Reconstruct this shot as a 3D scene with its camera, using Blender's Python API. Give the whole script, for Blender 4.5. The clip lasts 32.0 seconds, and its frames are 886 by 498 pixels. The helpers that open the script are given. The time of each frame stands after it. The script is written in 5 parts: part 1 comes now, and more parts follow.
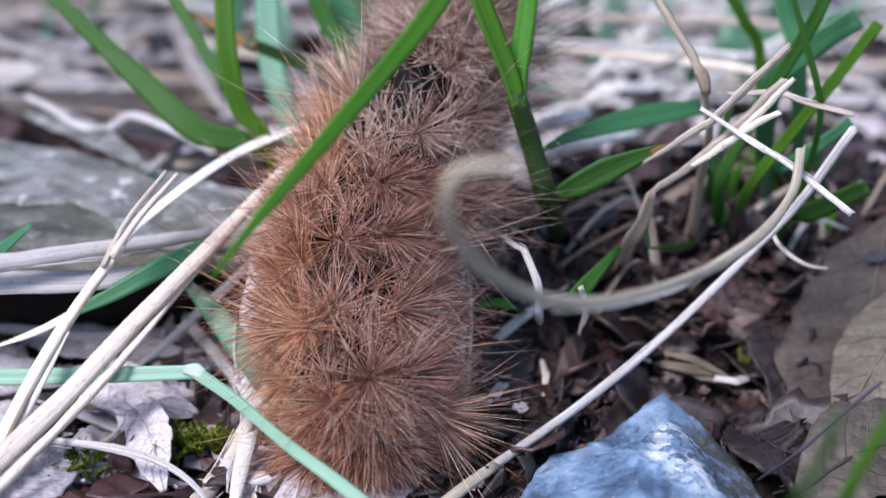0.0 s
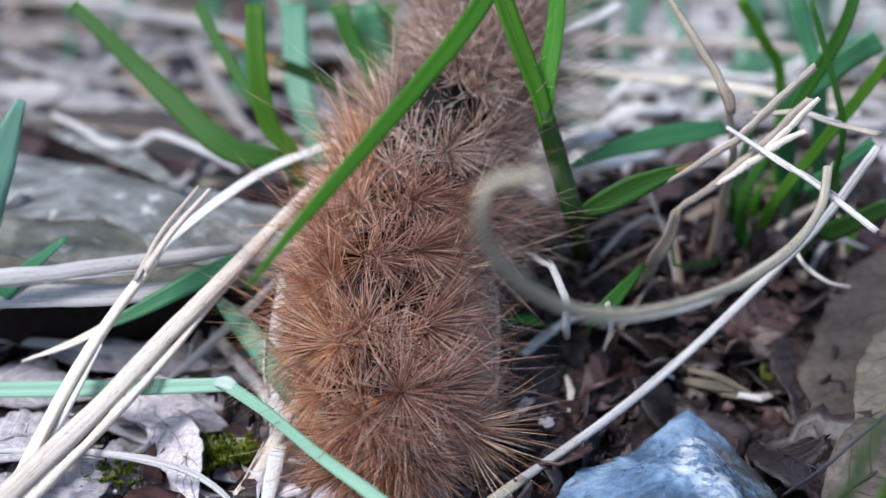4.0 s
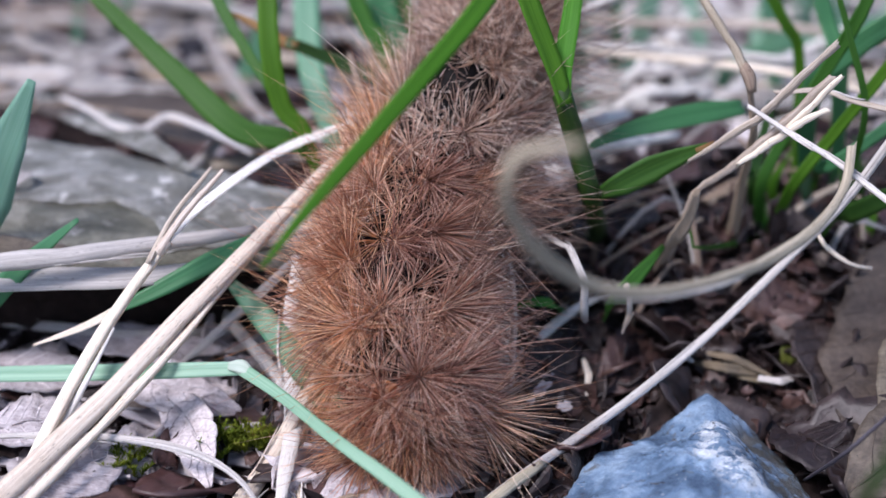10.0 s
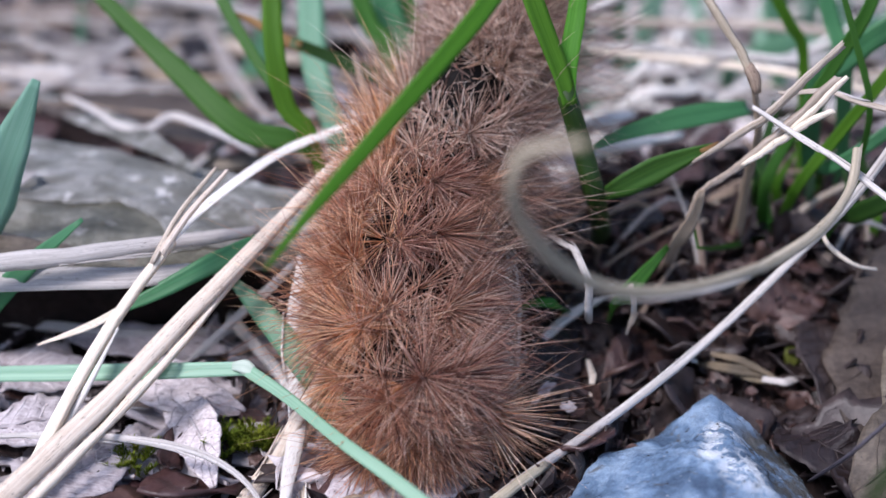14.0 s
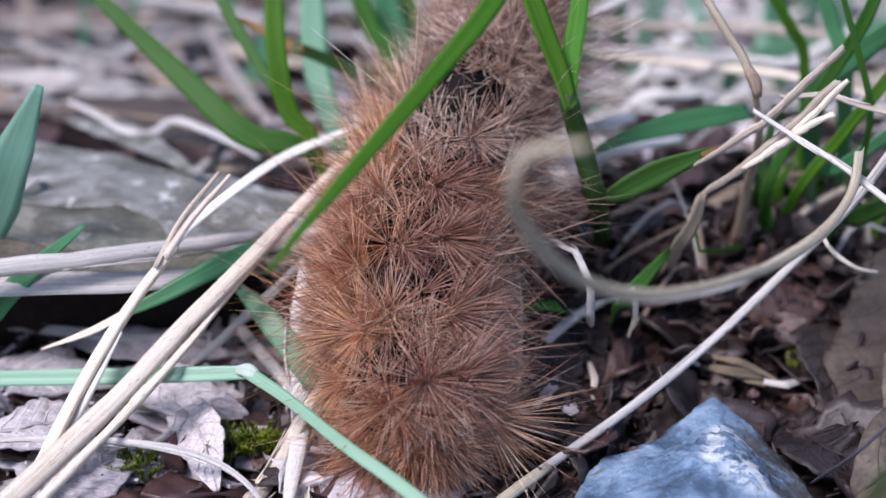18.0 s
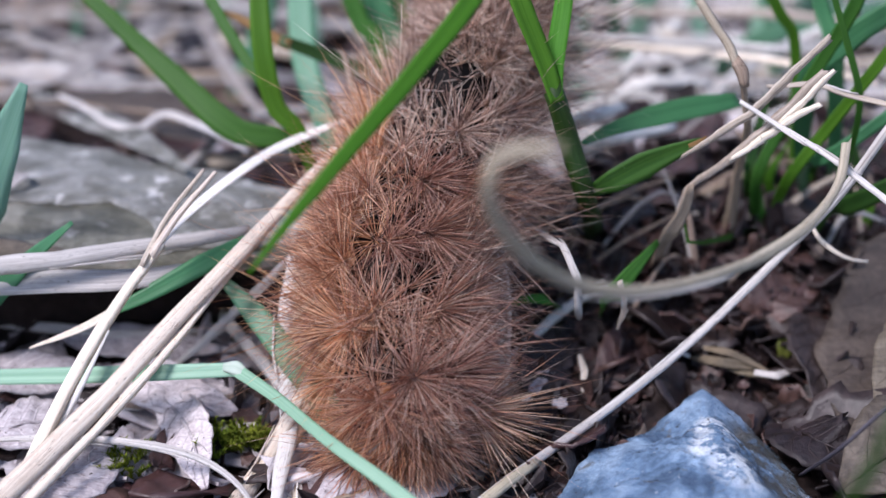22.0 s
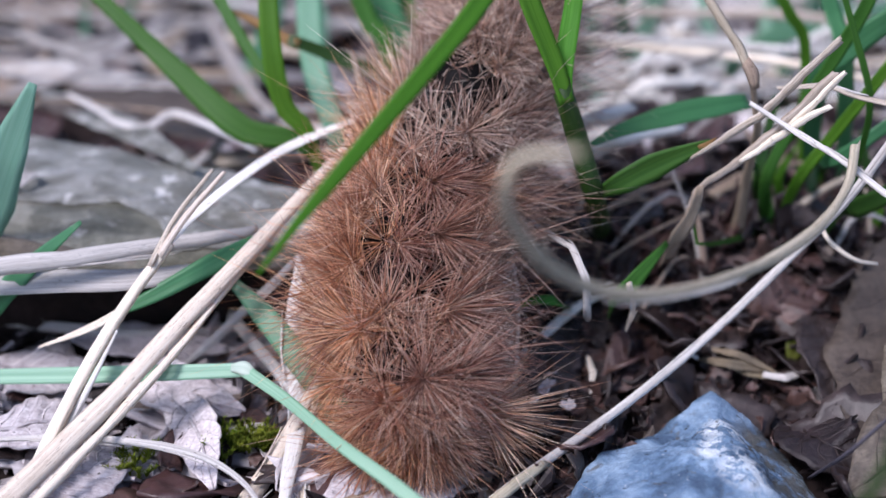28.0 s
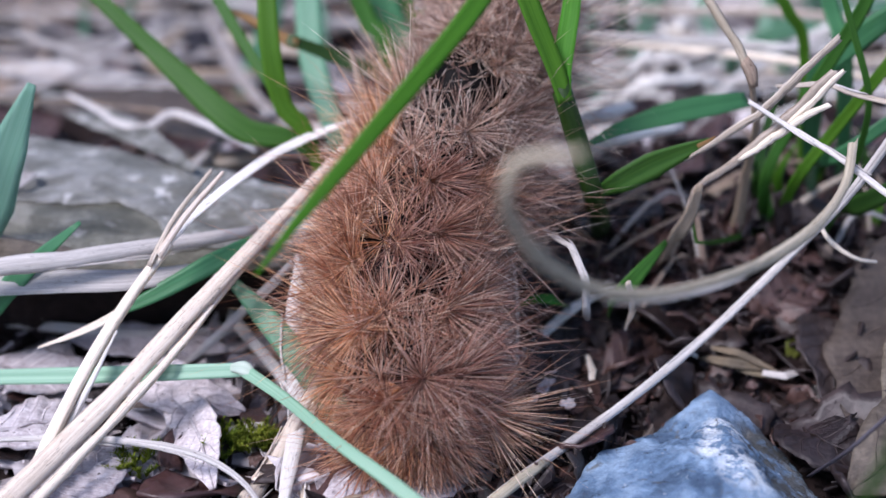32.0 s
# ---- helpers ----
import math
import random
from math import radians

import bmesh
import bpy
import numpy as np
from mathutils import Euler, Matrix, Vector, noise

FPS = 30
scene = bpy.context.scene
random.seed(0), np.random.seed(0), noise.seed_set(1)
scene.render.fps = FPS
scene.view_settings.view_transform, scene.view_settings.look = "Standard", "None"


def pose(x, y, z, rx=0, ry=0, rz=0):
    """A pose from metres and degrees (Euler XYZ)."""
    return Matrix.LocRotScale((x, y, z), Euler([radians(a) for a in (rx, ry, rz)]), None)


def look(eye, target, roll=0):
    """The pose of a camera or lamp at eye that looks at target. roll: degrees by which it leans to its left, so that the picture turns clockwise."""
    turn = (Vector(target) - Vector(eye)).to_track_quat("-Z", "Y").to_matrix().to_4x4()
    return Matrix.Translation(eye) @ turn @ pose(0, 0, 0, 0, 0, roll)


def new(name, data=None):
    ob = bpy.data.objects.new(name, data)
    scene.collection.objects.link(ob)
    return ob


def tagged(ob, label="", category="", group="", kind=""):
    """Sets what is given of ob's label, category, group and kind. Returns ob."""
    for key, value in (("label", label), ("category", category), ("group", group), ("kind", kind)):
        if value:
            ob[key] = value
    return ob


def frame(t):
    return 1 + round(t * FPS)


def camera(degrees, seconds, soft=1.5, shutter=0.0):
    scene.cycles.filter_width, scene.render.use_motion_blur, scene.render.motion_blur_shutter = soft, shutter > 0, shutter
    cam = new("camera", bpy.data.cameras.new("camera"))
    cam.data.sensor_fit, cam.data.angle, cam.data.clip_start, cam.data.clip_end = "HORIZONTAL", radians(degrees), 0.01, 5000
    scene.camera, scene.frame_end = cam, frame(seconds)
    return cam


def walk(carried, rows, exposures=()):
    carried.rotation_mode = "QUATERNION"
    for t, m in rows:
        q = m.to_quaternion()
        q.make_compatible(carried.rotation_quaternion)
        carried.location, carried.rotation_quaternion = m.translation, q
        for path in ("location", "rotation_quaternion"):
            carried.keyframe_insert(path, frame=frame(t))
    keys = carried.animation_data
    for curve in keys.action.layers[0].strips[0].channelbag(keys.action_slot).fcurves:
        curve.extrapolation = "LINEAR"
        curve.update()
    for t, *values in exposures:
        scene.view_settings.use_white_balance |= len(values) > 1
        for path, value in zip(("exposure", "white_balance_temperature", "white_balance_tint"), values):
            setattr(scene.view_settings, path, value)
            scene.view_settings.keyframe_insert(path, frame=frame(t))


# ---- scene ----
cam = camera(38.9, 32.0, soft=1.5)
cam.data.dof.use_dof = True
cam.data.dof.focus_distance = 0.0825
cam.data.dof.aperture_fstop = 22.0
MM = 0.001
# seconds, place in millimetres, turn in degrees
ROWS = [
    (0, 2.738, 0.403, 53.624, 61.483, -1.178, 0.241),
    (0.5, 4.194, 0.303, 53.740, 61.440, -0.353, 0.397),
    (1, 2.913, 0.143, 53.873, 61.595, -0.931, 0.299),
    (1.5, 2.487, -0.194, 53.942, 61.912, -0.949, 0.446),
    (2, 2.010, -0.744, 53.729, 62.498, -1.099, 0.461),
    (2.5, 1.768, -0.817, 53.485, 62.617, -1.059, 0.584),
    (3, 1.347, -0.654, 53.370, 62.514, -1.159, 0.476),
    (3.5, 1.004, -0.989, 53.363, 62.772, -1.350, 0.439),
    (5.5, 0.506, -0.623, 53.067, 62.569, -1.518, 0.433),
    (6, -0.540, -0.328, 52.999, 62.369, -1.787, 0.608),
    (6.5, -0.375, -0.292, 53.124, 62.359, -1.698, 0.719),
    (7, -0.795, 0.183, 52.646, 62.018, -1.868, 0.847),
    (7.5, -0.589, 0.077, 52.074, 62.231, -1.763, 0.864),
    (8, -0.245, 0.198, 52.065, 62.075, -1.550, 0.870),
    (8.5, -0.071, 0.082, 52.251, 62.118, -1.507, 0.876),
    (9, 0.070, 0.150, 52.242, 62.051, -1.308, 0.674),
    (9.5, 0.159, 0.048, 52.343, 62.111, -1.270, 0.690),
    (10, 0.183, -0.092, 52.374, 62.207, -1.189, 0.625),
    (10.5, 0.101, -0.010, 52.345, 62.148, -1.232, 0.632),
    (11, 0.039, -0.025, 52.308, 62.187, -1.297, 0.677),
    (11.5, 0.020, 0.237, 52.255, 61.977, -1.345, 0.736),
    (12, -0.053, 0.012, 52.372, 62.151, -1.321, 0.648),
    (12.5, 0.009, -0.117, 52.467, 62.191, -1.305, 0.677),
    (13, 0.000, 0.000, 52.374, 62.152, -1.265, 0.668),
    (13.5, -0.002, -0.044, 52.450, 62.177, -1.241, 0.681),
    (14, -0.012, -0.016, 52.451, 62.153, -1.234, 0.728),
    (14.5, 0.066, 0.061, 52.414, 62.078, -1.215, 0.793),
    (16.5, -0.000, -0.129, 52.573, 62.218, -1.137, 0.675),
    (17, -0.076, -0.311, 52.671, 62.374, -1.169, 0.656),
    (17.5, -0.174, -0.395, 52.714, 62.443, -1.146, 0.751),
    (18, 0.002, -0.240, 52.672, 62.265, -1.072, 0.762),
    (18.5, 0.206, -0.021, 52.734, 62.027, -0.992, 0.712),
    (19, 0.788, 0.137, 53.124, 61.776, -0.717, 0.827),
    (19.5, 0.812, 0.118, 53.116, 61.784, -0.657, 0.783),
    (20, 0.634, -0.133, 52.963, 62.036, -0.758, 0.794),
    (20.5, 0.818, 0.027, 53.205, 61.873, -0.638, 0.753),
    (21, 0.546, 0.160, 52.999, 61.817, -0.808, 0.811),
    (21.5, 0.914, 0.207, 53.075, 61.716, -0.630, 0.782),
    (22, 1.500, 0.498, 53.491, 61.326, -0.342, 0.834),
    (22.5, 1.115, 0.471, 53.176, 61.458, -0.430, 0.874),
    (23, 0.942, 0.285, 53.137, 61.628, -0.483, 0.878),
    (23.5, 1.114, 0.233, 53.320, 61.597, -0.427, 0.933),
    (24, 0.900, 0.182, 53.230, 61.698, -0.506, 0.857),
    (24.5, 1.141, 0.288, 53.365, 61.556, -0.388, 0.910),
    (25, 1.148, 0.181, 53.295, 61.626, -0.404, 0.932),
    (25.5, 0.922, 0.483, 52.961, 61.468, -0.497, 0.855),
    (27.5, 1.050, 0.470, 53.369, 61.441, -0.475, 0.943),
    (28, 1.276, 0.722, 53.608, 61.224, -0.388, 1.143),
    (28.5, 0.907, 0.505, 53.272, 61.402, -0.553, 1.016),
    (29, 1.246, 0.793, 53.646, 61.049, -0.379, 1.098),
    (29.5, 1.590, 0.864, 53.871, 60.942, -0.200, 1.174),
    (30, 1.791, 0.915, 54.030, 60.819, 0.006, 1.184),
    (30.5, 1.457, 0.804, 53.773, 60.999, -0.157, 1.105),
    (31, 1.493, 0.864, 53.903, 60.928, -0.204, 1.170),
    (31.5, 1.728, 0.826, 54.088, 60.917, -0.083, 1.219),
    (32, 1.400, 0.737, 53.702, 61.135, -0.228, 1.107),
]
WHITE = [(0.0, 0.74, 5950, 18), (1.0, 0.72, 5950, 14), (2.0, 0.66, 5880, 11), (3.5, 0.65, 5900, 10), (6.0, 0.64, 6050, 12), (9.0, 0.64, 6150, 19), (25.0, 0.64, 6100, 19), (32.0, 0.64, 6000, 20)]
walk(cam, [(t, pose(x * MM, y * MM, z * MM, rx, ry, rz)) for t, x, y, z, rx, ry, rz in ROWS], WHITE)

# ---- light: an open shade under a bright overcast sky ----
SUN_UP, SUN_ROUND = 57.0, 236.0
world = bpy.data.worlds.new("sky")
scene.world = world
world.use_nodes = True
_w = world.node_tree.nodes
_sky = _w.new("ShaderNodeTexSky")
_sky.sky_type = "NISHITA"
_sky.sun_disc = False
_sky.sun_elevation, _sky.sun_rotation = radians(SUN_UP), radians(SUN_ROUND)
_sky.air_density, _sky.dust_density, _sky.ozone_density = 1.0, 1.2, 1.2
world.node_tree.links.new(_sky.outputs[0], _w["Background"].inputs[0])
_w["Background"].inputs[1].default_value = 0.122
sun_data = bpy.data.lights.new("sun", "SUN")
sun_data.energy, sun_data.angle, sun_data.color = 2.5, radians(20), (1.0, 0.97, 0.95)
sun = new("sun", sun_data)
_a, _e = radians(SUN_ROUND), radians(SUN_UP)
sun.matrix_world = look((0, 0, 0), (-math.sin(_a) * math.cos(_e), -math.cos(_a) * math.cos(_e), -math.sin(_e)))
sun.location = (0, 0, 3)

# ---- materials ----
def material(name, rough=0.6, spec=0.35):
    m = bpy.data.materials.new(name)
    m.use_nodes = True
    b = m.node_tree.nodes["Principled BSDF"]
    b.inputs["Roughness"].default_value = rough
    b.inputs["Specular IOR Level"].default_value = spec
    return m, m.node_tree, b


def node(tree, kind, **values):
    n = tree.nodes.new(kind)
    for key, value in values.items():
        n.inputs[key.replace("_", " ")].default_value = value
    return n


def coords(tree, scale, use_uv=False):
    """Object or UV coordinates, in units of a thousandth of a metre, times scale."""
    tc = tree.nodes.new("ShaderNodeTexCoord")
    mp = tree.nodes.new("ShaderNodeMapping")
    k = 1.0 if use_uv else 1000.0
    s = scale if isinstance(scale, tuple) else (scale,) * 3
    mp.inputs["Scale"].default_value = tuple(k * c for c in s)
    tree.links.new(tc.outputs["UV" if use_uv else "Object"], mp.inputs["Vector"])
    info = tree.nodes.new("ShaderNodeObjectInfo")
    mul = tree.nodes.new("ShaderNodeMath")
    mul.operation = "MULTIPLY"
    mul.inputs[1].default_value = 53.0
    tree.links.new(info.outputs["Random"], mul.inputs[0])
    tree.links.new(mul.outputs[0], mp.inputs["Location"])
    return mp.outputs[0]


def noise_tex(tree, vec, scale=1.0, detail=5.0, rough=0.6, warp=0.0):
    n = node(tree, "ShaderNodeTexNoise", Scale=scale, Detail=detail, Roughness=rough, Distortion=warp)
    tree.links.new(vec, n.inputs["Vector"])
    return n.outputs["Fac"]


def ramp(tree, fac, stops):
    r = tree.nodes.new("ShaderNodeValToRGB")
    e = r.color_ramp.elements
    while len(e) < len(stops):
        e.new(0.5)
    for el, (p, c) in zip(e, stops):
        el.position, el.color = p, (*c, 1)
    tree.links.new(fac, r.inputs[0])
    return r.outputs[0]


def blend(tree, fac, a, b, how="MIX"):
    m = tree.nodes.new("ShaderNodeMix")
    m.data_type, m.blend_type = "RGBA", how
    for sock, v in ((m.inputs[0], fac), (m.inputs[6], a), (m.inputs[7], b)):
        if hasattr(v, "links"):
            tree.links.new(v, sock)
        else:
            sock.default_value = v if isinstance(v, (int, float)) else (*v, 1)
    return m.outputs[2]


def bump(tree, bsdf, height, strength=0.4, mm=0.1):
    b = node(tree, "ShaderNodeBump", Strength=strength, Distance=mm * 0.001)
    tree.links.new(height, b.inputs["Height"])
    tree.links.new(b.outputs[0], bsdf.inputs["Normal"])


def vary(tree, colour, amount=0.3, hue=0.02):
    """Shifts a colour a little from object to object."""
    info = tree.nodes.new("ShaderNodeObjectInfo")
    h = tree.nodes.new("ShaderNodeHueSaturation")
    for sock, lo, hi in (("Hue", 0.5 - hue, 0.5 + hue), ("Value", 1 - amount, 1 + amount)):
        r = node(tree, "ShaderNodeMapRange")
        r.inputs["To Min"].default_value, r.inputs["To Max"].default_value = lo, hi
        tree.links.new(info.outputs["Random"], r.inputs["Value"])
        tree.links.new(r.outputs[0], h.inputs[sock])
    tree.links.new(colour, h.inputs["Color"])
    return h.outputs[0]


def see_through(tree, bsdf, colour, part=0.35):
    """Thin leaf: part of the light passes through."""
    t = tree.nodes.new("ShaderNodeBsdfTranslucent")
    mix = node(tree, "ShaderNodeMixShader", Fac=part)
    tree.links.new(colour, t.inputs["Color"])
    tree.links.new(bsdf.outputs[0], mix.inputs[1])
    tree.links.new(t.outputs[0], mix.inputs[2])
    tree.links.new(mix.outputs[0], tree.nodes["Material Output"].inputs["Surface"])


def blade_material(name, dark, light, rough=0.5, spec=0.25, through_part=0.38, spots=None):
    m, tree, b = material(name, rough, spec)
    veins = noise_tex(tree, coords(tree, (0.04, 4.5, 1.0), True), 1.0, 4.0, 0.65)
    cloud = noise_tex(tree, coords(tree, (0.22, 1.2, 1.0), True), 1.0, 4.0)
    c = ramp(tree, veins, [(0.38, dark), (0.64, light)])
    c = blend(tree, cloud, c, tuple(0.5 * (p + q) for p, q in zip(dark, light)))
    if spots:
        s = noise_tex(tree, coords(tree, (1.6, 5.0, 1.0), True), 1.0, 2.0)
        c = blend(tree, ramp(tree, s, [(0.66, (0, 0, 0)), (0.72, (1, 1, 1))]), c, spots)
    c = vary(tree, c, 0.15, 0.012)
    tree.links.new(c, b.inputs["Base Color"])
    bump(tree, b, veins, 0.35, 0.05)
    see_through(tree, b, c, through_part)
    return m


def straw_material(name, dark, mid, light, rough=0.62, spec=0.25):
    m, tree, b = material(name, rough, spec)
    fibre = noise_tex(tree, coords(tree, (0.12, 8.5, 1.0), True), 1.0, 8.0, 0.78)
    stain = noise_tex(tree, coords(tree, (0.35, 1.0, 1.0), True), 1.0, 5.0, 0.7)
    c = ramp(tree, fibre, [(0.33, tuple(0.5 * p + 0.5 * q for p, q in zip(dark, mid))), (0.47, mid), (0.66, light)])
    fleck = noise_tex(tree, coords(tree, (1.9, 8.0, 1.0), True), 1.0, 5.0, 0.7)
    c = blend(tree, ramp(tree, stain, [(0.52, (0, 0, 0)), (0.75, (0.32, 0.32, 0.32))]), c, dark)
    c = blend(tree, ramp(tree, fleck, [(0.59, (0, 0, 0)), (0.66, (0.8, 0.8, 0.8))]), c, tuple(0.5 * p for p in dark))
    line = noise_tex(tree, coords(tree, (0.05, 6.0, 1.0), True), 1.0, 3.0, 0.55)
    c = blend(tree, ramp(tree, line, [(0.57, (0, 0, 0)), (0.67, (0.45, 0.45, 0.45))]), c, tuple(0.75 * p for p in dark))
    c = vary(tree, c, 0.18, 0.01)
    tree.links.new(c, b.inputs["Base Color"])
    bump(tree, b, fibre, 0.7, 0.08)
    return m


def litter_material(name, stops, rough=0.6, spec=0.4, size=1.0, wet=None):
    m, tree, b = material(name, rough, spec)
    big = noise_tex(tree, coords(tree, 0.28 * size), 1.0, 6.0, 0.65, 0.6)
    fine = noise_tex(tree, coords(tree, 2.4 * size), 1.0, 6.0, 0.7)
    c = ramp(tree, big, stops)
    c = blend(tree, ramp(tree, fine, [(0.35, (0.45, 0.42, 0.40)), (0.62, (1, 1, 1))]), c, c)
    c = blend(tree, 0.55, c, ramp(tree, fine, [(0.3, stops[0][1]), (0.7, stops[-1][1])]))
    c = vary(tree, c, 0.4, 0.02)
    if wet:
        speck = noise_tex(tree, coords(tree, 3.2), 1.0, 3.0, 0.6)
        c = blend(tree, ramp(tree, speck, [(0.66, (0, 0, 0)), (0.70, (1, 1, 1))]), c, wet)
        fibre = noise_tex(tree, coords(tree, (0.5, 6.0, 2.0)), 1.0, 4.0, 0.6)
        c = blend(tree, 0.5, c, ramp(tree, fibre, [(0.35, (0.55, 0.5, 0.5)), (0.6, (1.1, 1.1, 1.1))]), "MULTIPLY")
    tree.links.new(c, b.inputs["Base Color"])
    crease = noise_tex(tree, coords(tree, 0.7 * size), 1.0, 4.0, 0.55, 0.4)
    bump(tree, b, blend(tree, 0.35, crease, fine), 0.8, 0.35)
    return m


GRASS = blade_material("fresh_grass", (0.048, 0.175, 0.008), (0.130, 0.345, 0.028))
GRASS_DEEP = blade_material("deep_grass", (0.032, 0.125, 0.014), (0.085, 0.235, 0.036))
GRASS_MINT = blade_material("bluish_grass", (0.220, 0.430, 0.270), (0.420, 0.650, 0.480), 0.42, 0.4, 0.25)
GRASS_SEA = blade_material("sea_green_grass", (0.090, 0.262, 0.145), (0.205, 0.425, 0.270), 0.42, 0.35, 0.3)
GRASS_SEA_PALE = blade_material("pale_sea_green_grass", (0.16, 0.36, 0.25), (0.32, 0.55, 0.42), 0.42, 0.4, 0.3)
GRASS_TEAL = blade_material("teal_grass", (0.035, 0.150, 0.055), (0.085, 0.270, 0.110), 0.4, 0.45, 0.3)
PALE_JOINT = blade_material("pale_joint", (0.42, 0.56, 0.44), (0.70, 0.80, 0.68), 0.45, 0.35, 0.2)
GRASS_BASE = blade_material("grass_sheath", (0.012, 0.042, 0.006), (0.040, 0.092, 0.014), 0.45, 0.35, 0.15)
GRASS_OLIVE = blade_material("olive_grass", (0.030, 0.095, 0.012), (0.090, 0.195, 0.032), 0.45, 0.35, 0.3)
GRASS_DRYING = blade_material("drying_grass", (0.200, 0.090, 0.025), (0.420, 0.260, 0.110), 0.55, 0.3, 0.2)
STRAW = straw_material("dry_straw", (0.36, 0.25, 0.17), (0.76, 0.64, 0.51), (0.93, 0.86, 0.75))
STRAW_PALE = straw_material("bleached_straw", (0.30, 0.255, 0.22), (0.585, 0.54, 0.495), (0.85, 0.815, 0.775))
# pale straw whitened further: bright light on it is put into the colour
PAPERY_LIT = straw_material("lit_papery_straw", (0.52, 0.46, 0.40), (0.80, 0.76, 0.70), (0.94, 0.915, 0.87))
STRAW_TAN = straw_material("tan_straw", (0.17, 0.12, 0.085), (0.44, 0.36, 0.285), (0.70, 0.62, 0.53))
STRAW_BROWN = straw_material("brown_straw", (0.13, 0.085, 0.06), (0.30, 0.22, 0.16), (0.46, 0.37, 0.29))
STRAW_GREY = straw_material("grey_straw", (0.19, 0.165, 0.15), (0.40, 0.365, 0.34), (0.62, 0.58, 0.55))
LEAF_RED = litter_material("reddened_leaf", [(0.3, (0.07, 0.022, 0.018)), (0.55, (0.17, 0.06, 0.048)), (0.75, (0.30, 0.15, 0.13))])
LEAF_LIME = blade_material("yellow_green_leaf", (0.10, 0.11, 0.02), (0.24, 0.25, 0.05))
STEM_DARK = straw_material("dark_purple_stem", (0.025, 0.022, 0.028), (0.06, 0.054, 0.066), (0.13, 0.12, 0.14))
CHIP = straw_material("chip_wood", (0.07, 0.05, 0.03), (0.165, 0.125, 0.082), (0.27, 0.215, 0.15))
LITTER_DARK = litter_material("dark_leaf_litter", [(0.3, (0.006, 0.004, 0.004)), (0.5, (0.018, 0.012, 0.011)), (0.7, (0.066, 0.045, 0.043))], 0.42, 0.42)
LITTER_RUST = litter_material("rusty_leaf_litter", [(0.3, (0.016, 0.007, 0.006)), (0.55, (0.060, 0.029, 0.024)), (0.75, (0.165, 0.090, 0.080))], 0.36, 0.55)
LITTER_PALE = litter_material("pale_leaf_litter", [(0.3, (0.20, 0.155, 0.155)), (0.46, (0.50, 0.445, 0.45)), (0.68, (0.76, 0.71, 0.715))], 0.6, 0.35, 1.0, (0.05, 0.035, 0.03))
TENDRIL = straw_material("olive_straw", (0.20, 0.160, 0.105), (0.41, 0.345, 0.255), (0.57, 0.50, 0.39))
LEAF_DULL = litter_material("dull_dead_leaf", [(0.3, (0.026, 0.019, 0.014)), (0.5, (0.076, 0.058, 0.043)), (0.72, (0.160, 0.126, 0.096))], 0.55, 0.4, 0.8, (0.04, 0.03, 0.025))
LEAF_TAN = litter_material("tan_dead_leaf", [(0.3, (0.060, 0.046, 0.033)), (0.5, (0.125, 0.099, 0.070)), (0.72, (0.205, 0.170, 0.125))], 0.55, 0.4, 0.7, (0.06, 0.045, 0.035))
LITTER_TAN = litter_material("tan_leaf_litter", [(0.3, (0.06, 0.045, 0.035)), (0.55, (0.125, 0.097, 0.078)), (0.75, (0.24, 0.195, 0.16))])


def soil_material():
    m, tree, b = material("soil", 0.85, 0.25)
    big = noise_tex(tree, coords(tree, 0.06), 1.0, 6.0, 0.65)
    fine = noise_tex(tree, coords(tree, 1.1), 1.0, 8.0, 0.7)
    c = ramp(tree, big, [(0.35, (0.016, 0.010, 0.009)), (0.65, (0.050, 0.032, 0.028))])
    c = blend(tree, 0.7, c, ramp(tree, fine, [(0.35, (0.35, 0.32, 0.3)), (0.7, (1.5, 1.4, 1.35))]), "MULTIPLY")
    tree.links.new(c, b.inputs["Base Color"])
    bump(tree, b, fine, 0.9, 0.6)
    return m


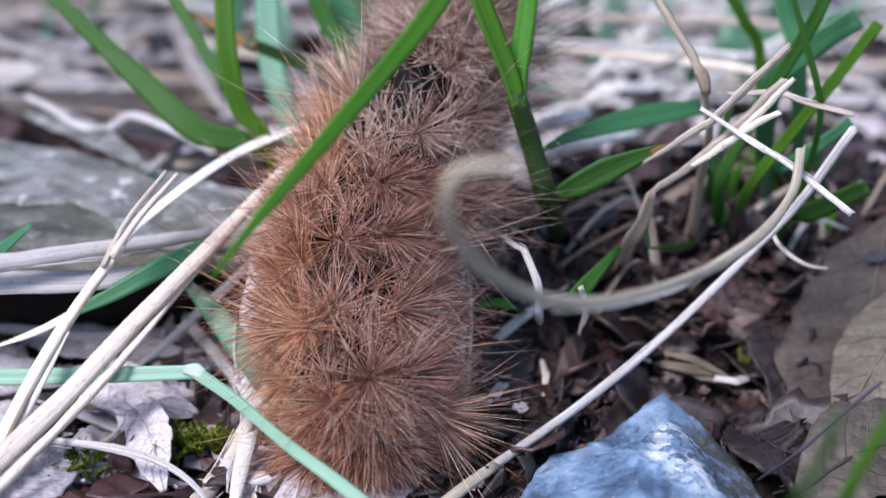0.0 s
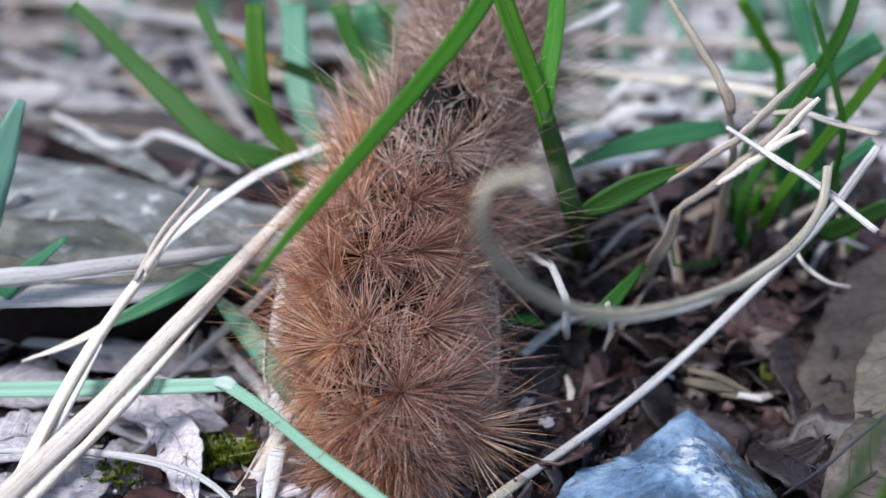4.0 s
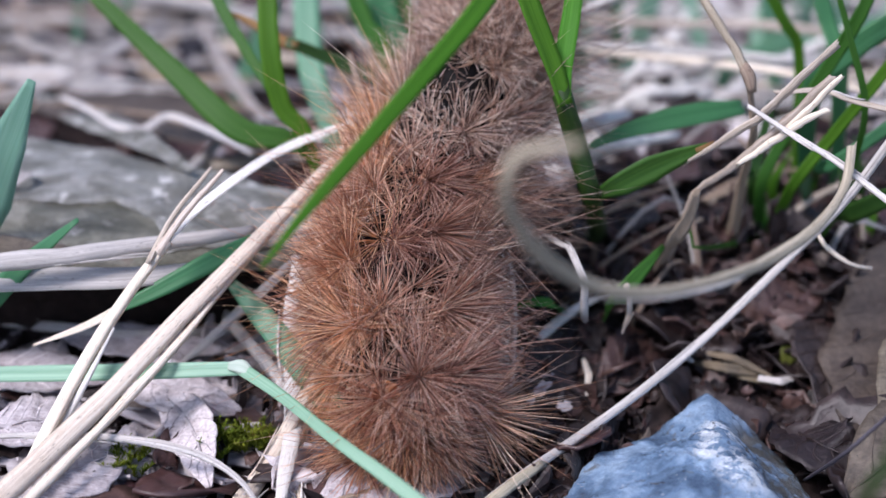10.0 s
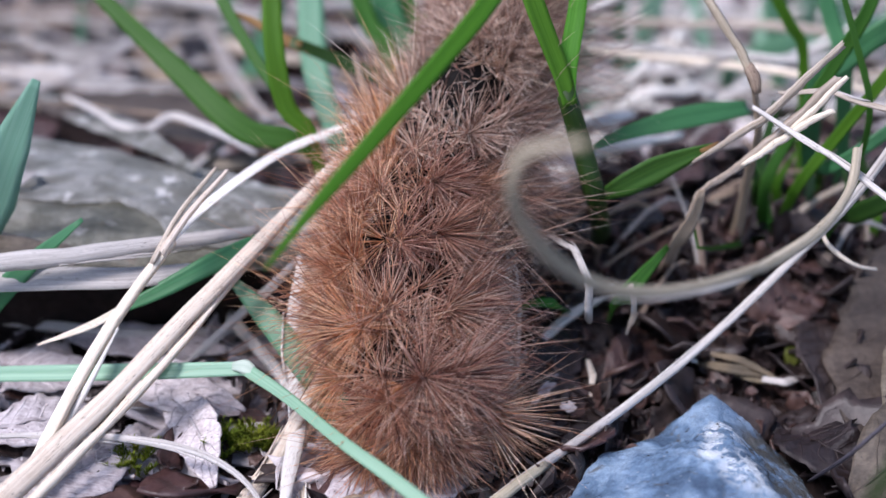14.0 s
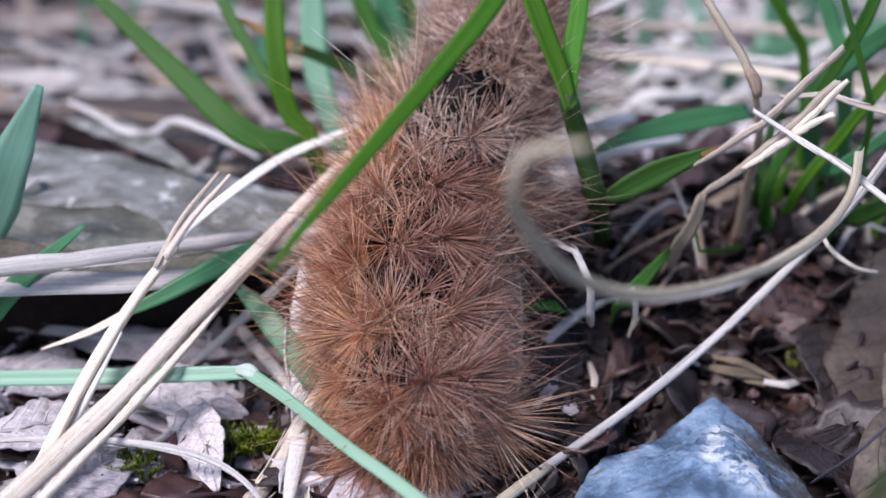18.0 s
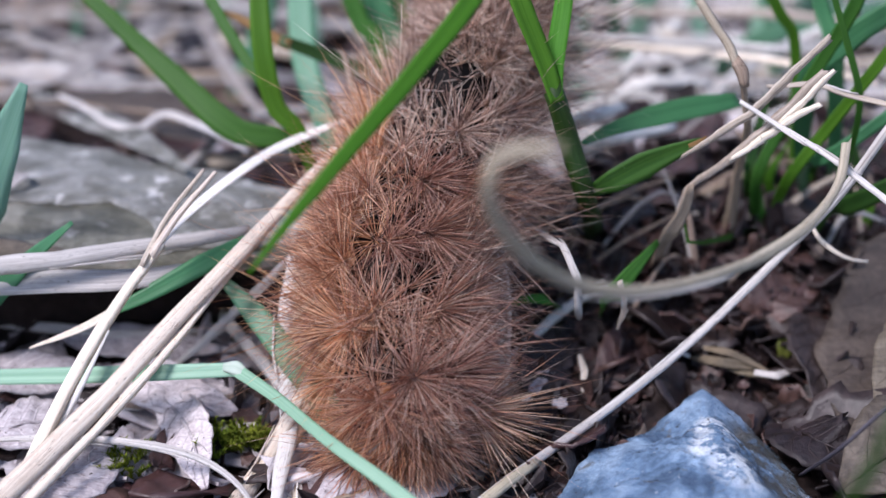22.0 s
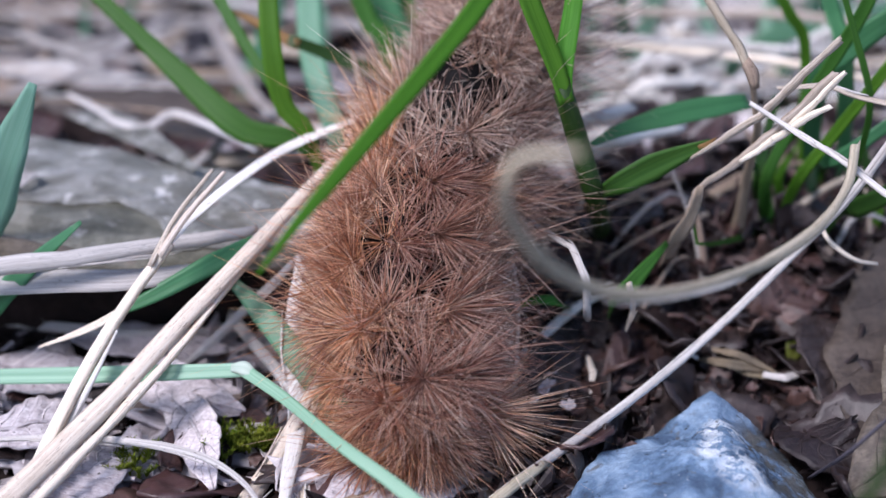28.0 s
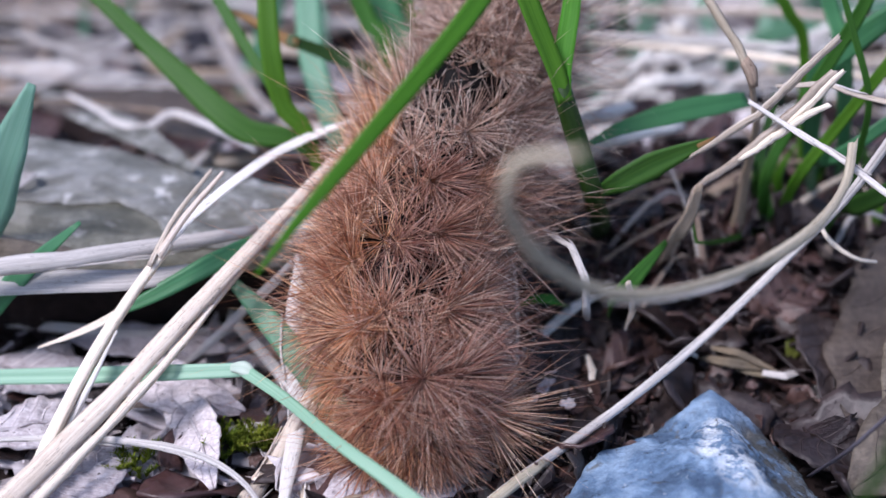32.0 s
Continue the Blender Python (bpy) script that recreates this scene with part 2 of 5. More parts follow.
def stone_material():
    m, tree, b = material("blue_grey_stone", 0.22, 0.6)
    v = coords(tree, 1.0)
    big = noise_tex(tree, v, 0.30, 6.0, 0.6, 0.4)
    grain = noise_tex(tree, v, 2.2, 8.0, 0.75)
    vein = noise_tex(tree, v, 1.0, 8.0, 0.72, 0.15)
    rust = noise_tex(tree, v, 0.42, 5.0, 0.7, 0.3)
    c = ramp(tree, big, [(0.38, (0.085, 0.142, 0.230)), (0.5, (0.185, 0.298, 0.455)), (0.62, (0.355, 0.505, 0.690))])
    c = blend(tree, 0.5, c, ramp(tree, grain, [(0.3, (0.45, 0.47, 0.5)), (0.7, (1.35, 1.3, 1.25))]), "MULTIPLY")
    c = blend(tree, ramp(tree, rust, [(0.60, (0, 0, 0)), (0.68, (0.7, 0.7, 0.7))]), c, (0.125, 0.105, 0.070))
    # white streaks in broken bands along the ridge
    bands = None
    for centre, reach in (((18.7, 67.9, 3.6), (1.9, 1.9, 3.0)), ((19.4, 63.2, 4.0), (2.3, 2.6, 3.0)), ((17.6, 65.5, 3.6), (1.2, 1.6, 3.0))):
        gr = tree.nodes.new("ShaderNodeTexGradient")
        gr.gradient_type = "SPHERICAL"
        gm = tree.nodes.new("ShaderNodeMapping")
        gm.inputs["Scale"].default_value = tuple(1000 / q for q in reach)
        gm.inputs["Location"].default_value = tuple(-p / q for p, q in zip(centre, reach))
        tree.links.new(tree.nodes.new("ShaderNodeTexCoord").outputs["Object"], gm.inputs["Vector"])
        tree.links.new(gm.outputs[0], gr.inputs["Vector"])
        spot = ramp(tree, gr.outputs["Fac"], [(0.02, (0, 0, 0)), (0.5, (1, 1, 1))])
        bands = spot if bands is None else blend(tree, 1.0, bands, spot, "LIGHTEN")
    pale_marks = blend(tree, 1.0, ramp(tree, vein, [(0.46, (0, 0, 0)), (0.55, (1, 1, 1))]), bands, "MULTIPLY")
    c = blend(tree, pale_marks, c, (0.84, 0.90, 0.95))
    speck = noise_tex(tree, v, 1.9, 3.0, 0.55)
    c = blend(tree, ramp(tree, speck, [(0.68, (0, 0, 0)), (0.73, (0.7, 0.7, 0.7))]), c, (0.62, 0.70, 0.78))
    # broken grey-brown patches, centred on the right-hand flank
    gr = tree.nodes.new("ShaderNodeTexGradient")
    gr.gradient_type = "SPHERICAL"
    gm = tree.nodes.new("ShaderNodeMapping")
    gm.inputs["Scale"].default_value = (1000 / 4.2, 1000 / 7.0, 1000 / 5.0)
    gm.inputs["Location"].default_value = (-22.4 / 4.2, -66.0 / 7.0, -1.0 / 5.0)
    tree.links.new(tree.nodes.new("ShaderNodeTexCoord").outputs["Object"], gm.inputs["Vector"])
    tree.links.new(gm.outputs[0], gr.inputs["Vector"])
    flank_brown = blend(tree, 1.0, ramp(tree, noise_tex(tree, v, 0.7, 7.0, 0.7), [(0.40, (0, 0, 0)), (0.55, (0.9, 0.9, 0.9))]), ramp(tree, gr.outputs["Fac"], [(0.05, (0, 0, 0)), (0.4, (1, 1, 1))]), "MULTIPLY")
    c = blend(tree, flank_brown, c, (0.085, 0.078, 0.060))
    pit = noise_tex(tree, v, 1.5, 4.0, 0.6)
    c = blend(tree, ramp(tree, pit, [(0.64, (0, 0, 0)), (0.70, (0.85, 0.85, 0.85))]), c, (0.035, 0.035, 0.030))
    tree.links.new(c, b.inputs["Base Color"])
    rugged = noise_tex(tree, v, 0.8, 9.0, 0.72, 0.3)
    bump(tree, b, rugged, 0.9, 0.8)
    return m


def slab_material(name, dark, mid, light, pale_marks):
    m, tree, b = material(name, 0.5, 0.35)
    v = coords(tree, (0.35, 0.6, 0.6))
    big = noise_tex(tree, v, 0.45, 9.0, 0.68, 0.6)
    fine = noise_tex(tree, coords(tree, 1.2), 1.0, 6.0, 0.7)
    spots = noise_tex(tree, coords(tree, 0.42), 1.0, 3.0, 0.5, 0.3)
    c = ramp(tree, big, [(0.34, dark), (0.5, mid), (0.66, light)])
    c = blend(tree, 0.6, c, ramp(tree, fine, [(0.32, (0.4, 0.4, 0.38)), (0.68, (1.35, 1.35, 1.3))]), "MULTIPLY")
    c = blend(tree, ramp(tree, spots, [(0.58, (0, 0, 0)), (0.66, (1, 1, 1))]), c, pale_marks)
    stain = noise_tex(tree, coords(tree, 0.13), 1.0, 7.0, 0.62, 0.8)
    c = blend(tree, ramp(tree, stain, [(0.52, (0, 0, 0)), (0.60, (0.8, 0.8, 0.8))]), c, dark)
    rust = noise_tex(tree, coords(tree, 0.3), 1.0, 4.0, 0.6)
    c = blend(tree, ramp(tree, rust, [(0.64, (0, 0, 0)), (0.70, (0.6, 0.6, 0.6))]), c, (0.16, 0.085, 0.06))
    tree.links.new(c, b.inputs["Base Color"])
    bump(tree, b, big, 0.9, 1.0)
    return m


def moss_material():
    m, tree, b = material("moss", 0.7, 0.2)
    f = noise_tex(tree, coords(tree, 0.8), 1.0, 4.0)
    c = vary(tree, ramp(tree, f, [(0.35, (0.10, 0.16, 0.010)), (0.65, (0.36, 0.44, 0.045))]), 0.4, 0.02)
    tree.links.new(c, b.inputs["Base Color"])
    see_through(tree, b, c, 0.3)
    return m


def hair_material(name, dark, mid, light):
    m, tree, b = material(name, 0.34, 0.45)
    geo = tree.nodes.new("ShaderNodeNewGeometry")
    c = ramp(tree, geo.outputs["Random Per Island"], [(0.14, dark), (0.45, mid), (0.86, light)])
    c = vary(tree, c, 0.22, 0.012)
    tree.links.new(c, b.inputs["Base Color"])
    see_through(tree, b, c, 0.4)
    return m


def wart_material(name, dark, light):
    m, tree, b = material(name, 0.45, 0.4)
    f = noise_tex(tree, coords(tree, 1.6), 1.0, 4.0)
    c = vary(tree, ramp(tree, f, [(0.35, dark), (0.65, light)]), 0.25, 0.01)
    tree.links.new(c, b.inputs["Base Color"])
    bump(tree, b, f, 0.5, 0.1)
    return m


def skin_material():
    m, tree, b = material("dark_skin", 0.5, 0.06)
    f = noise_tex(tree, coords(tree, 0.9), 1.0, 5.0)
    c = ramp(tree, f, [(0.4, (0.0015, 0.0015, 0.002)), (0.62, (0.006, 0.0045, 0.004)), (0.75, (0.09, 0.040, 0.020))])
    tree.links.new(c, b.inputs["Base Color"])
    bump(tree, b, f, 0.6, 0.2)
    return m


WART, WART_ORANGE = wart_material("brown_wart", (0.10, 0.045, 0.030), (0.32, 0.165, 0.11)), wart_material("orange_wart", (0.33, 0.125, 0.045), (0.62, 0.30, 0.14))
SLAB = slab_material("weathered_bark", (0.105, 0.100, 0.080), (0.24, 0.235, 0.215), (0.40, 0.385, 0.37), (0.56, 0.54, 0.51))
SLAB_DARK = slab_material("olive_bark", (0.080, 0.076, 0.055), (0.165, 0.158, 0.122), (0.28, 0.265, 0.225), (0.38, 0.36, 0.32))
SOIL, STONE, MOSS, SKIN = soil_material(), stone_material(), moss_material(), skin_material()
HAIR_BROWN = hair_material("brown_hair", (0.26, 0.120, 0.082), (0.79, 0.435, 0.292), (0.98, 0.77, 0.62))
HAIR_ORANGE = hair_material("orange_hair", (0.32, 0.130, 0.070), (0.83, 0.410, 0.215), (0.98, 0.72, 0.50))
# brown hair darkened: the shade of the right side is in its colour
HAIR_SHADED = hair_material("shaded_brown_hair", (0.22, 0.098, 0.068), (0.67, 0.355, 0.232), (0.93, 0.66, 0.51))
HAIR_TAN = hair_material("tan_hair", (0.22, 0.125, 0.100), (0.72, 0.480, 0.365), (0.98, 0.85, 0.74))

# ---- shapes, all in millimetres ----
def spline(pts, n):
    """n points evenly spread on a smooth curve through pts."""
    p = np.array(pts, float)
    if len(p) == 2:
        return p[0] + (p[1] - p[0]) * np.linspace(0, 1, n)[:, None]
    q = np.vstack([2 * p[0] - p[1], p, 2 * p[-1] - p[-2]])
    out = []
    for i in range(1, len(q) - 2):
        for t in np.linspace(0, 1, 24, endpoint=False):
            a, b, c, d = q[i - 1], q[i], q[i + 1], q[i + 2]
            out.append(0.5 * (2 * b + (c - a) * t + (2 * a - 5 * b + 4 * c - d) * t * t + (3 * b - a - 3 * c + d) * t ** 3))
    out = np.array(out + [p[-1]])
    s = np.concatenate([[0], np.cumsum(np.linalg.norm(np.diff(out, axis=0), axis=1))])
    return np.stack([np.interp(np.linspace(0, s[-1], n), s, out[:, k]) for k in range(3)], 1)


def kink(pts, tight=0.12):
    """The same line with straight runs and sharp bends."""
    p = [np.array(q, float) for q in pts]
    out = [p[0], p[0] + (p[1] - p[0]) * 0.5]
    for a, b, c in zip(p, p[1:], p[2:]):
        out += [b - (b - a) * tight, b, b + (c - b) * tight, b + (c - b) * 0.5]
    return out + [p[-1]]


def frames(c, face):
    """Tangent, side and face directions along a curve."""
    t = np.gradient(c, axis=0)
    t /= np.linalg.norm(t, axis=1)[:, None] + 1e-9
    f = np.array(face, float)
    s = np.cross(t, f)
    s /= np.linalg.norm(s, axis=1)[:, None] + 1e-9
    return t, s, np.cross(s, t)


def spread(values, n):
    v = np.atleast_1d(np.array(values, float))
    return np.interp(np.linspace(0, 1, n), np.linspace(0, 1, len(v)), v) if len(v) > 1 else np.full(n, v[0])


def ribbon(pts, widths, face=(0, -0.8, 0.6), fold=0.18, thick=0.14, n=28, twist=0.0, wave=0.0, seed=1):
    """A blade: a folded strip with a midrib and some thickness. widths: full widths along it."""
    c = spline(pts, n)
    t, s, f = frames(c, face)
    tw = np.radians(np.linspace(0, 1, n) * twist)[:, None]
    s, f = s * np.cos(tw) + f * np.sin(tw), f * np.cos(tw) - s * np.sin(tw)
    w = spread(widths, n) / 2
    rng = np.random.RandomState(seed)
    wob = np.convolve(rng.randn(n + 4), np.ones(5) / 5, "valid") * wave
    across = (-1, -0.55, 0, 0.55, 1)
    top, low = [], []
    for a in across:
        base = c + s * (a * w)[:, None] + f * (abs(a) * fold * w + wob * a * w)[:, None]
        h = thick * (1.15 if a == 0 else 0.8 if abs(a) < 1 else 0.12) * np.minimum(1, w / 0.4)
        top.append(base + f * (h / 2)[:, None])
        low.append(base - f * (h / 2)[:, None])
    ring = top + low[::-1]
    m = len(ring)
    verts = np.stack(ring, 1).reshape(-1, 3)
    length = np.concatenate([[0], np.cumsum(np.linalg.norm(np.diff(c, axis=0), axis=1))])
    v_of = list(across) + list(across[::-1])
    uv = np.array([(length[i], v_of[k] * w[i]) for i in range(n) for k in range(m)])
    faces = [(i * m + k, i * m + (k + 1) % m, (i + 1) * m + (k + 1) % m, (i + 1) * m + k) for i in range(n - 1) for k in range(m)]
    faces += [tuple(range(m))[::-1], tuple((n - 1) * m + k for k in range(m))]
    return verts, faces, uv


def tube(pts, radii, sides=9, n=22, flat=0.75, face=(0, -0.8, 0.6), rough=0.06, seed=1, groove=0.0):
    """A stem: a tube with an uneven, flattened section, a slightly crooked line and torn ends."""
    c = spline(pts, n)
    t, s, f = frames(c, face)
    r = spread(radii, n)
    rng = np.random.RandomState(seed)
    if n > 8:
        sway = np.array([np.convolve(rng.randn(n + 4), np.ones(5) / 5, "valid") for _ in (0, 1)])
        c = c + (s * sway[0][:, None] + f * sway[1][:, None]) * (r * min(0.3, rough * 1.8))[:, None]
    bumps = 1 + rough * np.convolve(rng.randn(n + 2), np.ones(3) / 3, "valid")
    lobes = 1 + rough * rng.randn(sides)
    ang = np.linspace(0, 2 * math.pi, sides, endpoint=False)
    g = lobes * (1 - groove * np.maximum(0, np.cos(ang * 3)))
    verts = np.stack([c + s * (np.cos(a) * r * bumps * g[k])[:, None] + f * (np.sin(a) * r * flat * bumps * g[k])[:, None] for k, a in enumerate(ang)], 1).reshape(-1, 3)
    torn = 0.9 * rng.rand(sides) * (1 + np.cos(ang - rng.uniform(0, 6.28)))
    verts[:sides] -= t[0] * (torn * r[0])[:, None]
    verts[-sides:] += t[-1] * (torn[::-1] * r[-1])[:, None]
    length = np.concatenate([[0], np.cumsum(np.linalg.norm(np.diff(c, axis=0), axis=1))])
    uv = np.array([(length[i], r.mean() * abs(a - math.pi)) for i in range(n) for a in ang])
    m = sides
    faces = [(i * m + k, i * m + (k + 1) % m, (i + 1) * m + (k + 1) % m, (i + 1) * m + k) for i in range(n - 1) for k in range(m)]
    faces += [tuple(range(m))[::-1], tuple((n - 1) * m + k for k in range(m))]
    return verts, faces, uv


def to_mesh(name, shape, mat, origin=(0, 0, 0), smooth=True):
    verts, faces, *uv = shape
    me = bpy.data.meshes.new(name)
    me.from_pydata(((np.asarray(verts) - np.array(origin)) * MM).tolist(), [], [tuple(int(i) for i in f) for f in faces])
    if uv:
        layer = me.uv_layers.new(name="UVMap")
        idx = np.zeros(len(me.loops), np.int32)
        me.loops.foreach_get("vertex_index", idx)
        layer.data.foreach_set("uv", np.asarray(uv[0], np.float32)[idx].ravel())
    me.materials.append(mat)
    if smooth:
        me.polygons.foreach_set("use_smooth", [True] * len(me.polygons))
    me.update()
    return me


def thing(name, shape, mat, label, category, group="", kind="", smooth=True):
    """A top-level thing of one mesh, with its origin at its lowest end."""
    v = np.asarray(shape[0])
    low = v[v[:, 2] <= v[:, 2].min() + 1.0].mean(axis=0)
    ob = new(name, to_mesh(name, shape, mat, low, smooth))
    ob.location = Vector(low) * MM
    return tagged(ob, label, category, group, kind)


def empty(name, at, label, category, group=""):
    ob = new(name)
    ob.empty_display_size = 0.002
    ob.location = Vector(at) * MM
    return tagged(ob, label, category, group)


def part(name, shape, mat, parent, label="", smooth=True):
    """One mesh under a thing (or a part) that stands unturned at its place."""
    at, o = np.zeros(3), parent
    while o:
        at = at + np.array(o.location) / MM
        o = o.parent
    v = np.asarray(shape[0])
    mid = v.mean(axis=0)
    ob = new(name, to_mesh(name, shape, mat, mid, smooth))
    ob.parent = parent
    ob.location = Vector(mid - at) * MM
    return tagged(ob, label)


def joined(shapes):
    vs, fs, uvs, k = [], [], [], 0
    for s in shapes:
        vs.append(np.asarray(s[0]))
        fs += [tuple(i + k for i in f) for f in s[1]]
        uvs.append(np.asarray(s[2]) if len(s) > 2 else np.zeros((len(s[0]), 2)))
        k += len(s[0])
    return np.vstack(vs), fs, np.vstack(uvs)


def shard(seed, points=13, ragged=0.3, curl=0.16, thick=0.16, long=1.4):
    """A torn piece of dead leaf, about 2 units across, with a curled and crumpled surface."""
    r = np.random.RandomState(seed)
    ang = np.linspace(0, 2 * math.pi, points, endpoint=False) + r.uniform(-0.15, 0.15, points)
    rad = 1 + ragged * r.randn(points).clip(-1.6, 1.6)
    cx, cy, tw = r.uniform(-curl, curl * 2), r.uniform(-curl, curl * 2), r.uniform(-curl, curl)
    ph = r.uniform(0, 6.28, 4)
    def height(x, y):
        return cx * x * x + cy * y * y + tw * x * y + 0.16 * math.sin(2.3 * x + ph[0]) * math.cos(1.9 * y + ph[1]) + 0.09 * math.sin(5 * x + ph[2]) * math.sin(4.3 * y + ph[3])
    top = [(0, 0, height(0, 0))]
    for f in (0.36, 0.7, 1.0):
        for a, q in zip(ang, rad):
            x, y = math.cos(a) * q * f * long, math.sin(a) * q * f / math.sqrt(long)
            top.append((x, y, height(x, y)))
    n = len(top)
    verts = top + [(x, y, z - thick) for x, y, z in top]
    faces = []
    for o, flip in ((0, False), (n, True)):
        fs = [(o, o + 1 + k, o + 1 + (k + 1) % points) for k in range(points)]
        for ring in (0, 1):
            b0, b1 = o + 1 + ring * points, o + 1 + (ring + 1) * points
            fs += [(b0 + k, b1 + k, b1 + (k + 1) % points, b0 + (k + 1) % points) for k in range(points)]
        faces += [f[::-1] for f in fs] if flip else fs
    b = 1 + 2 * points
    faces += [(b + k, b + n + k, b + n + (k + 1) % points, b + (k + 1) % points) for k in range(points)]
    return np.array(verts), faces


def moved(verts, at, scale=1.0, turn=(0, 0, 0)):
    e = np.array(Euler([radians(a) for a in turn]).to_matrix())
    return (np.asarray(verts) * scale) @ e.T + np.array(at)

# ---- ground: one sheet out to the horizon, uneven near by ----
def ground_height(x, y):
    v = Vector((x * 0.035, y * 0.035, 0.3))
    up = max(0.0, min(1.0, (y - 77) / 13)) * max(0.0, min(1.0, (x - 6) / 10)) * max(0.0, min(1.0, (120 - y) / 14))
    return -1.2 + 1.5 * noise.noise(v) + 0.6 * noise.noise(v * 4.1) + 6.5 * up * up * (3 - 2 * up)


def make_ground():
    near = np.linspace(-110, 110, 130)
    far = np.array([125, 150, 190, 260, 400, 800, 2000, 6000, 20000, 80000])
    xs = np.concatenate([-far[::-1], near, far])
    ys = xs + 100
    verts = [(x, y, ground_height(x, y) if abs(x) < 140 and abs(y - 100) < 140 else -1.2) for y in ys for x in xs]
    n = len(xs)
    faces = [(j * n + i, j * n + i + 1, (j + 1) * n + i + 1, (j + 1) * n + i) for j in range(n - 1) for i in range(n - 1)]
    ob = new("ground", to_mesh("ground", (verts, faces), SOIL))
    tagged(ob, "dark crumbly soil under dead leaves and straw", "ground", kind="structure")


make_ground()


# ---- the large pieces: bark slab, stone, big dead leaves ----
def plate(front, back, x0, x1, top, thick, n=44, m=18, seed=3, ragged=0.5):
    """A thin uneven plate between a front and a back edge, both given as y along x, with a top height and a thickness."""
    verts = []
    for layer in (0, 1):
        for j in range(m):
            for i in range(n):
                u, v = i / (n - 1), j / (m - 1)
                x = x0 + (x1 - x0) * u
                a = front(x) + ragged * noise.noise(Vector((x * 0.55, seed, 0))) + 0.4 * ragged * noise.noise(Vector((x * 2.1, seed, 4)))
                b = back(x) + ragged * noise.noise(Vector((x * 0.5, seed, 9))) + 0.4 * ragged * noise.noise(Vector((x * 1.9, seed, 7)))
                y = a + (b - a) * v
                z = top(x, y) + 0.55 * noise.noise(Vector((x * 0.16, y * 0.3, 3))) + 0.22 * noise.noise(Vector((x * 0.7, y * 0.9, 3))) + 0.05 * noise.noise(Vector((x * 2.2, y * 2.2, seed)))
                edge = 0.35 * thick if j in (0, m - 1) or i in (0, n - 1) else 0.0
                verts.append((x, y, z - edge if layer == 0 else z - thick + edge))
    k = n * m
    faces = [(j * n + i, j * n + i + 1, (j + 1) * n + i + 1, (j + 1) * n + i) for j in range(m - 1) for i in range(n - 1)]
    faces += [tuple(k + q for q in f[::-1]) for f in faces]
    rim = [i for i in range(n)] + [j * n + n - 1 for j in range(1, m)] + [(m - 1) * n + i for i in range(n - 2, -1, -1)] + [j * n for j in range(m - 2, 0, -1)]
    faces += [(a, k + a, k + b, b) for a, b in zip(rim, rim[1:] + rim[:1])]
    return np.array(verts), faces


def along(*pairs):
    """A height or a depth that runs through pairs of (x, value)."""
    xs, vs = zip(*pairs)
    return lambda x: float(np.interp(x, xs, vs))


def make_slab():
    """A grey slab of bark in layers, propped clear of the soil on an added dark block."""
    slab = empty("bark_slab", (-32.0, 92.0, -1.2), "grey weathered slab of layered bark propped over the soil", "bark")
    back = along((-60, 106.5), (-39.2, 102.1), (-33.6, 99.9), (-29.3, 98.3), (-25.5, 96.4), (-21.3, 94.7), (-16.9, 93.2), (-14.2, 91.6), (-8.0, 88.5))
    front = along((-60, 76.0), (-31.0, 77.2), (-21.5, 78.4), (-13.6, 79.4), (-8.0, 81.5))
    swell = lambda x, y: 9.2 + 0.9 * math.sin(math.pi * min(1.0, max(0.0, (y - 77) / 22))) - 0.05 * max(0.0, x + 18)
    part("bark_base", plate(front, back, -58, -8.5, swell, 1.3, 60, 26, 3, 0.7), SLAB_DARK, slab, "dark olive inner bark")
    upper_front = along((-60, 87.4), (-33.8, 86.2), (-29.6, 86.4), (-25.5, 86.6), (-23.3, 85.6), (-21.3, 83.9), (-20.4, 81.0), (-19.8, 79.6), (-8.0, 82.0))
    part("bark_layer", plate(upper_front, lambda x: back(x) - 0.7, -57, -9.0, lambda x, y: swell(x, y) + 0.22, 0.2, 70, 30, 8, 0.6), SLAB, slab, "pale grey flaking outer bark")
    low_front = along((-60, 77.2), (-31.0, 78.0), (-24.5, 78.4))
    part("bark_layer", plate(low_front, along((-60, 82.0), (-32.3, 81.6), (-28.0, 80.0), (-24.5, 79.0)), -57, -24.6, lambda x, y: swell(x, y) + 0.25, 0.25, 36, 10, 11, 0.5), LEAF_DULL, slab, "dark rotten flake at the front edge")
    # added block, soil-dark, filling the gap that lies in the slab's shadow
    part("bark_core", plate(lambda x: front(x) + 5.0, lambda x: back(x) - 3.0, -56, -14, lambda x, y: swell(x, y) - 1.5, 10.0, 30, 10, 14, 1.0), SOIL, slab, "soil-dark block added in the shadow gap under the bark")
    # a curl of pale bark on the slab
    part("bark_curl", ribbon([(-34.4, 87.2, 10.4), (-33.2, 87.6, 10.9), (-32.4, 88.8, 11.2), (-32.6, 90.0, 10.8)], [0.4, 0.8, 0.9, 0.4], (0.2, -0.6, 0.75), 0.3, 0.2, 18, 20), STRAW_GREY, slab, "small whitish curl of bark")


make_slab()


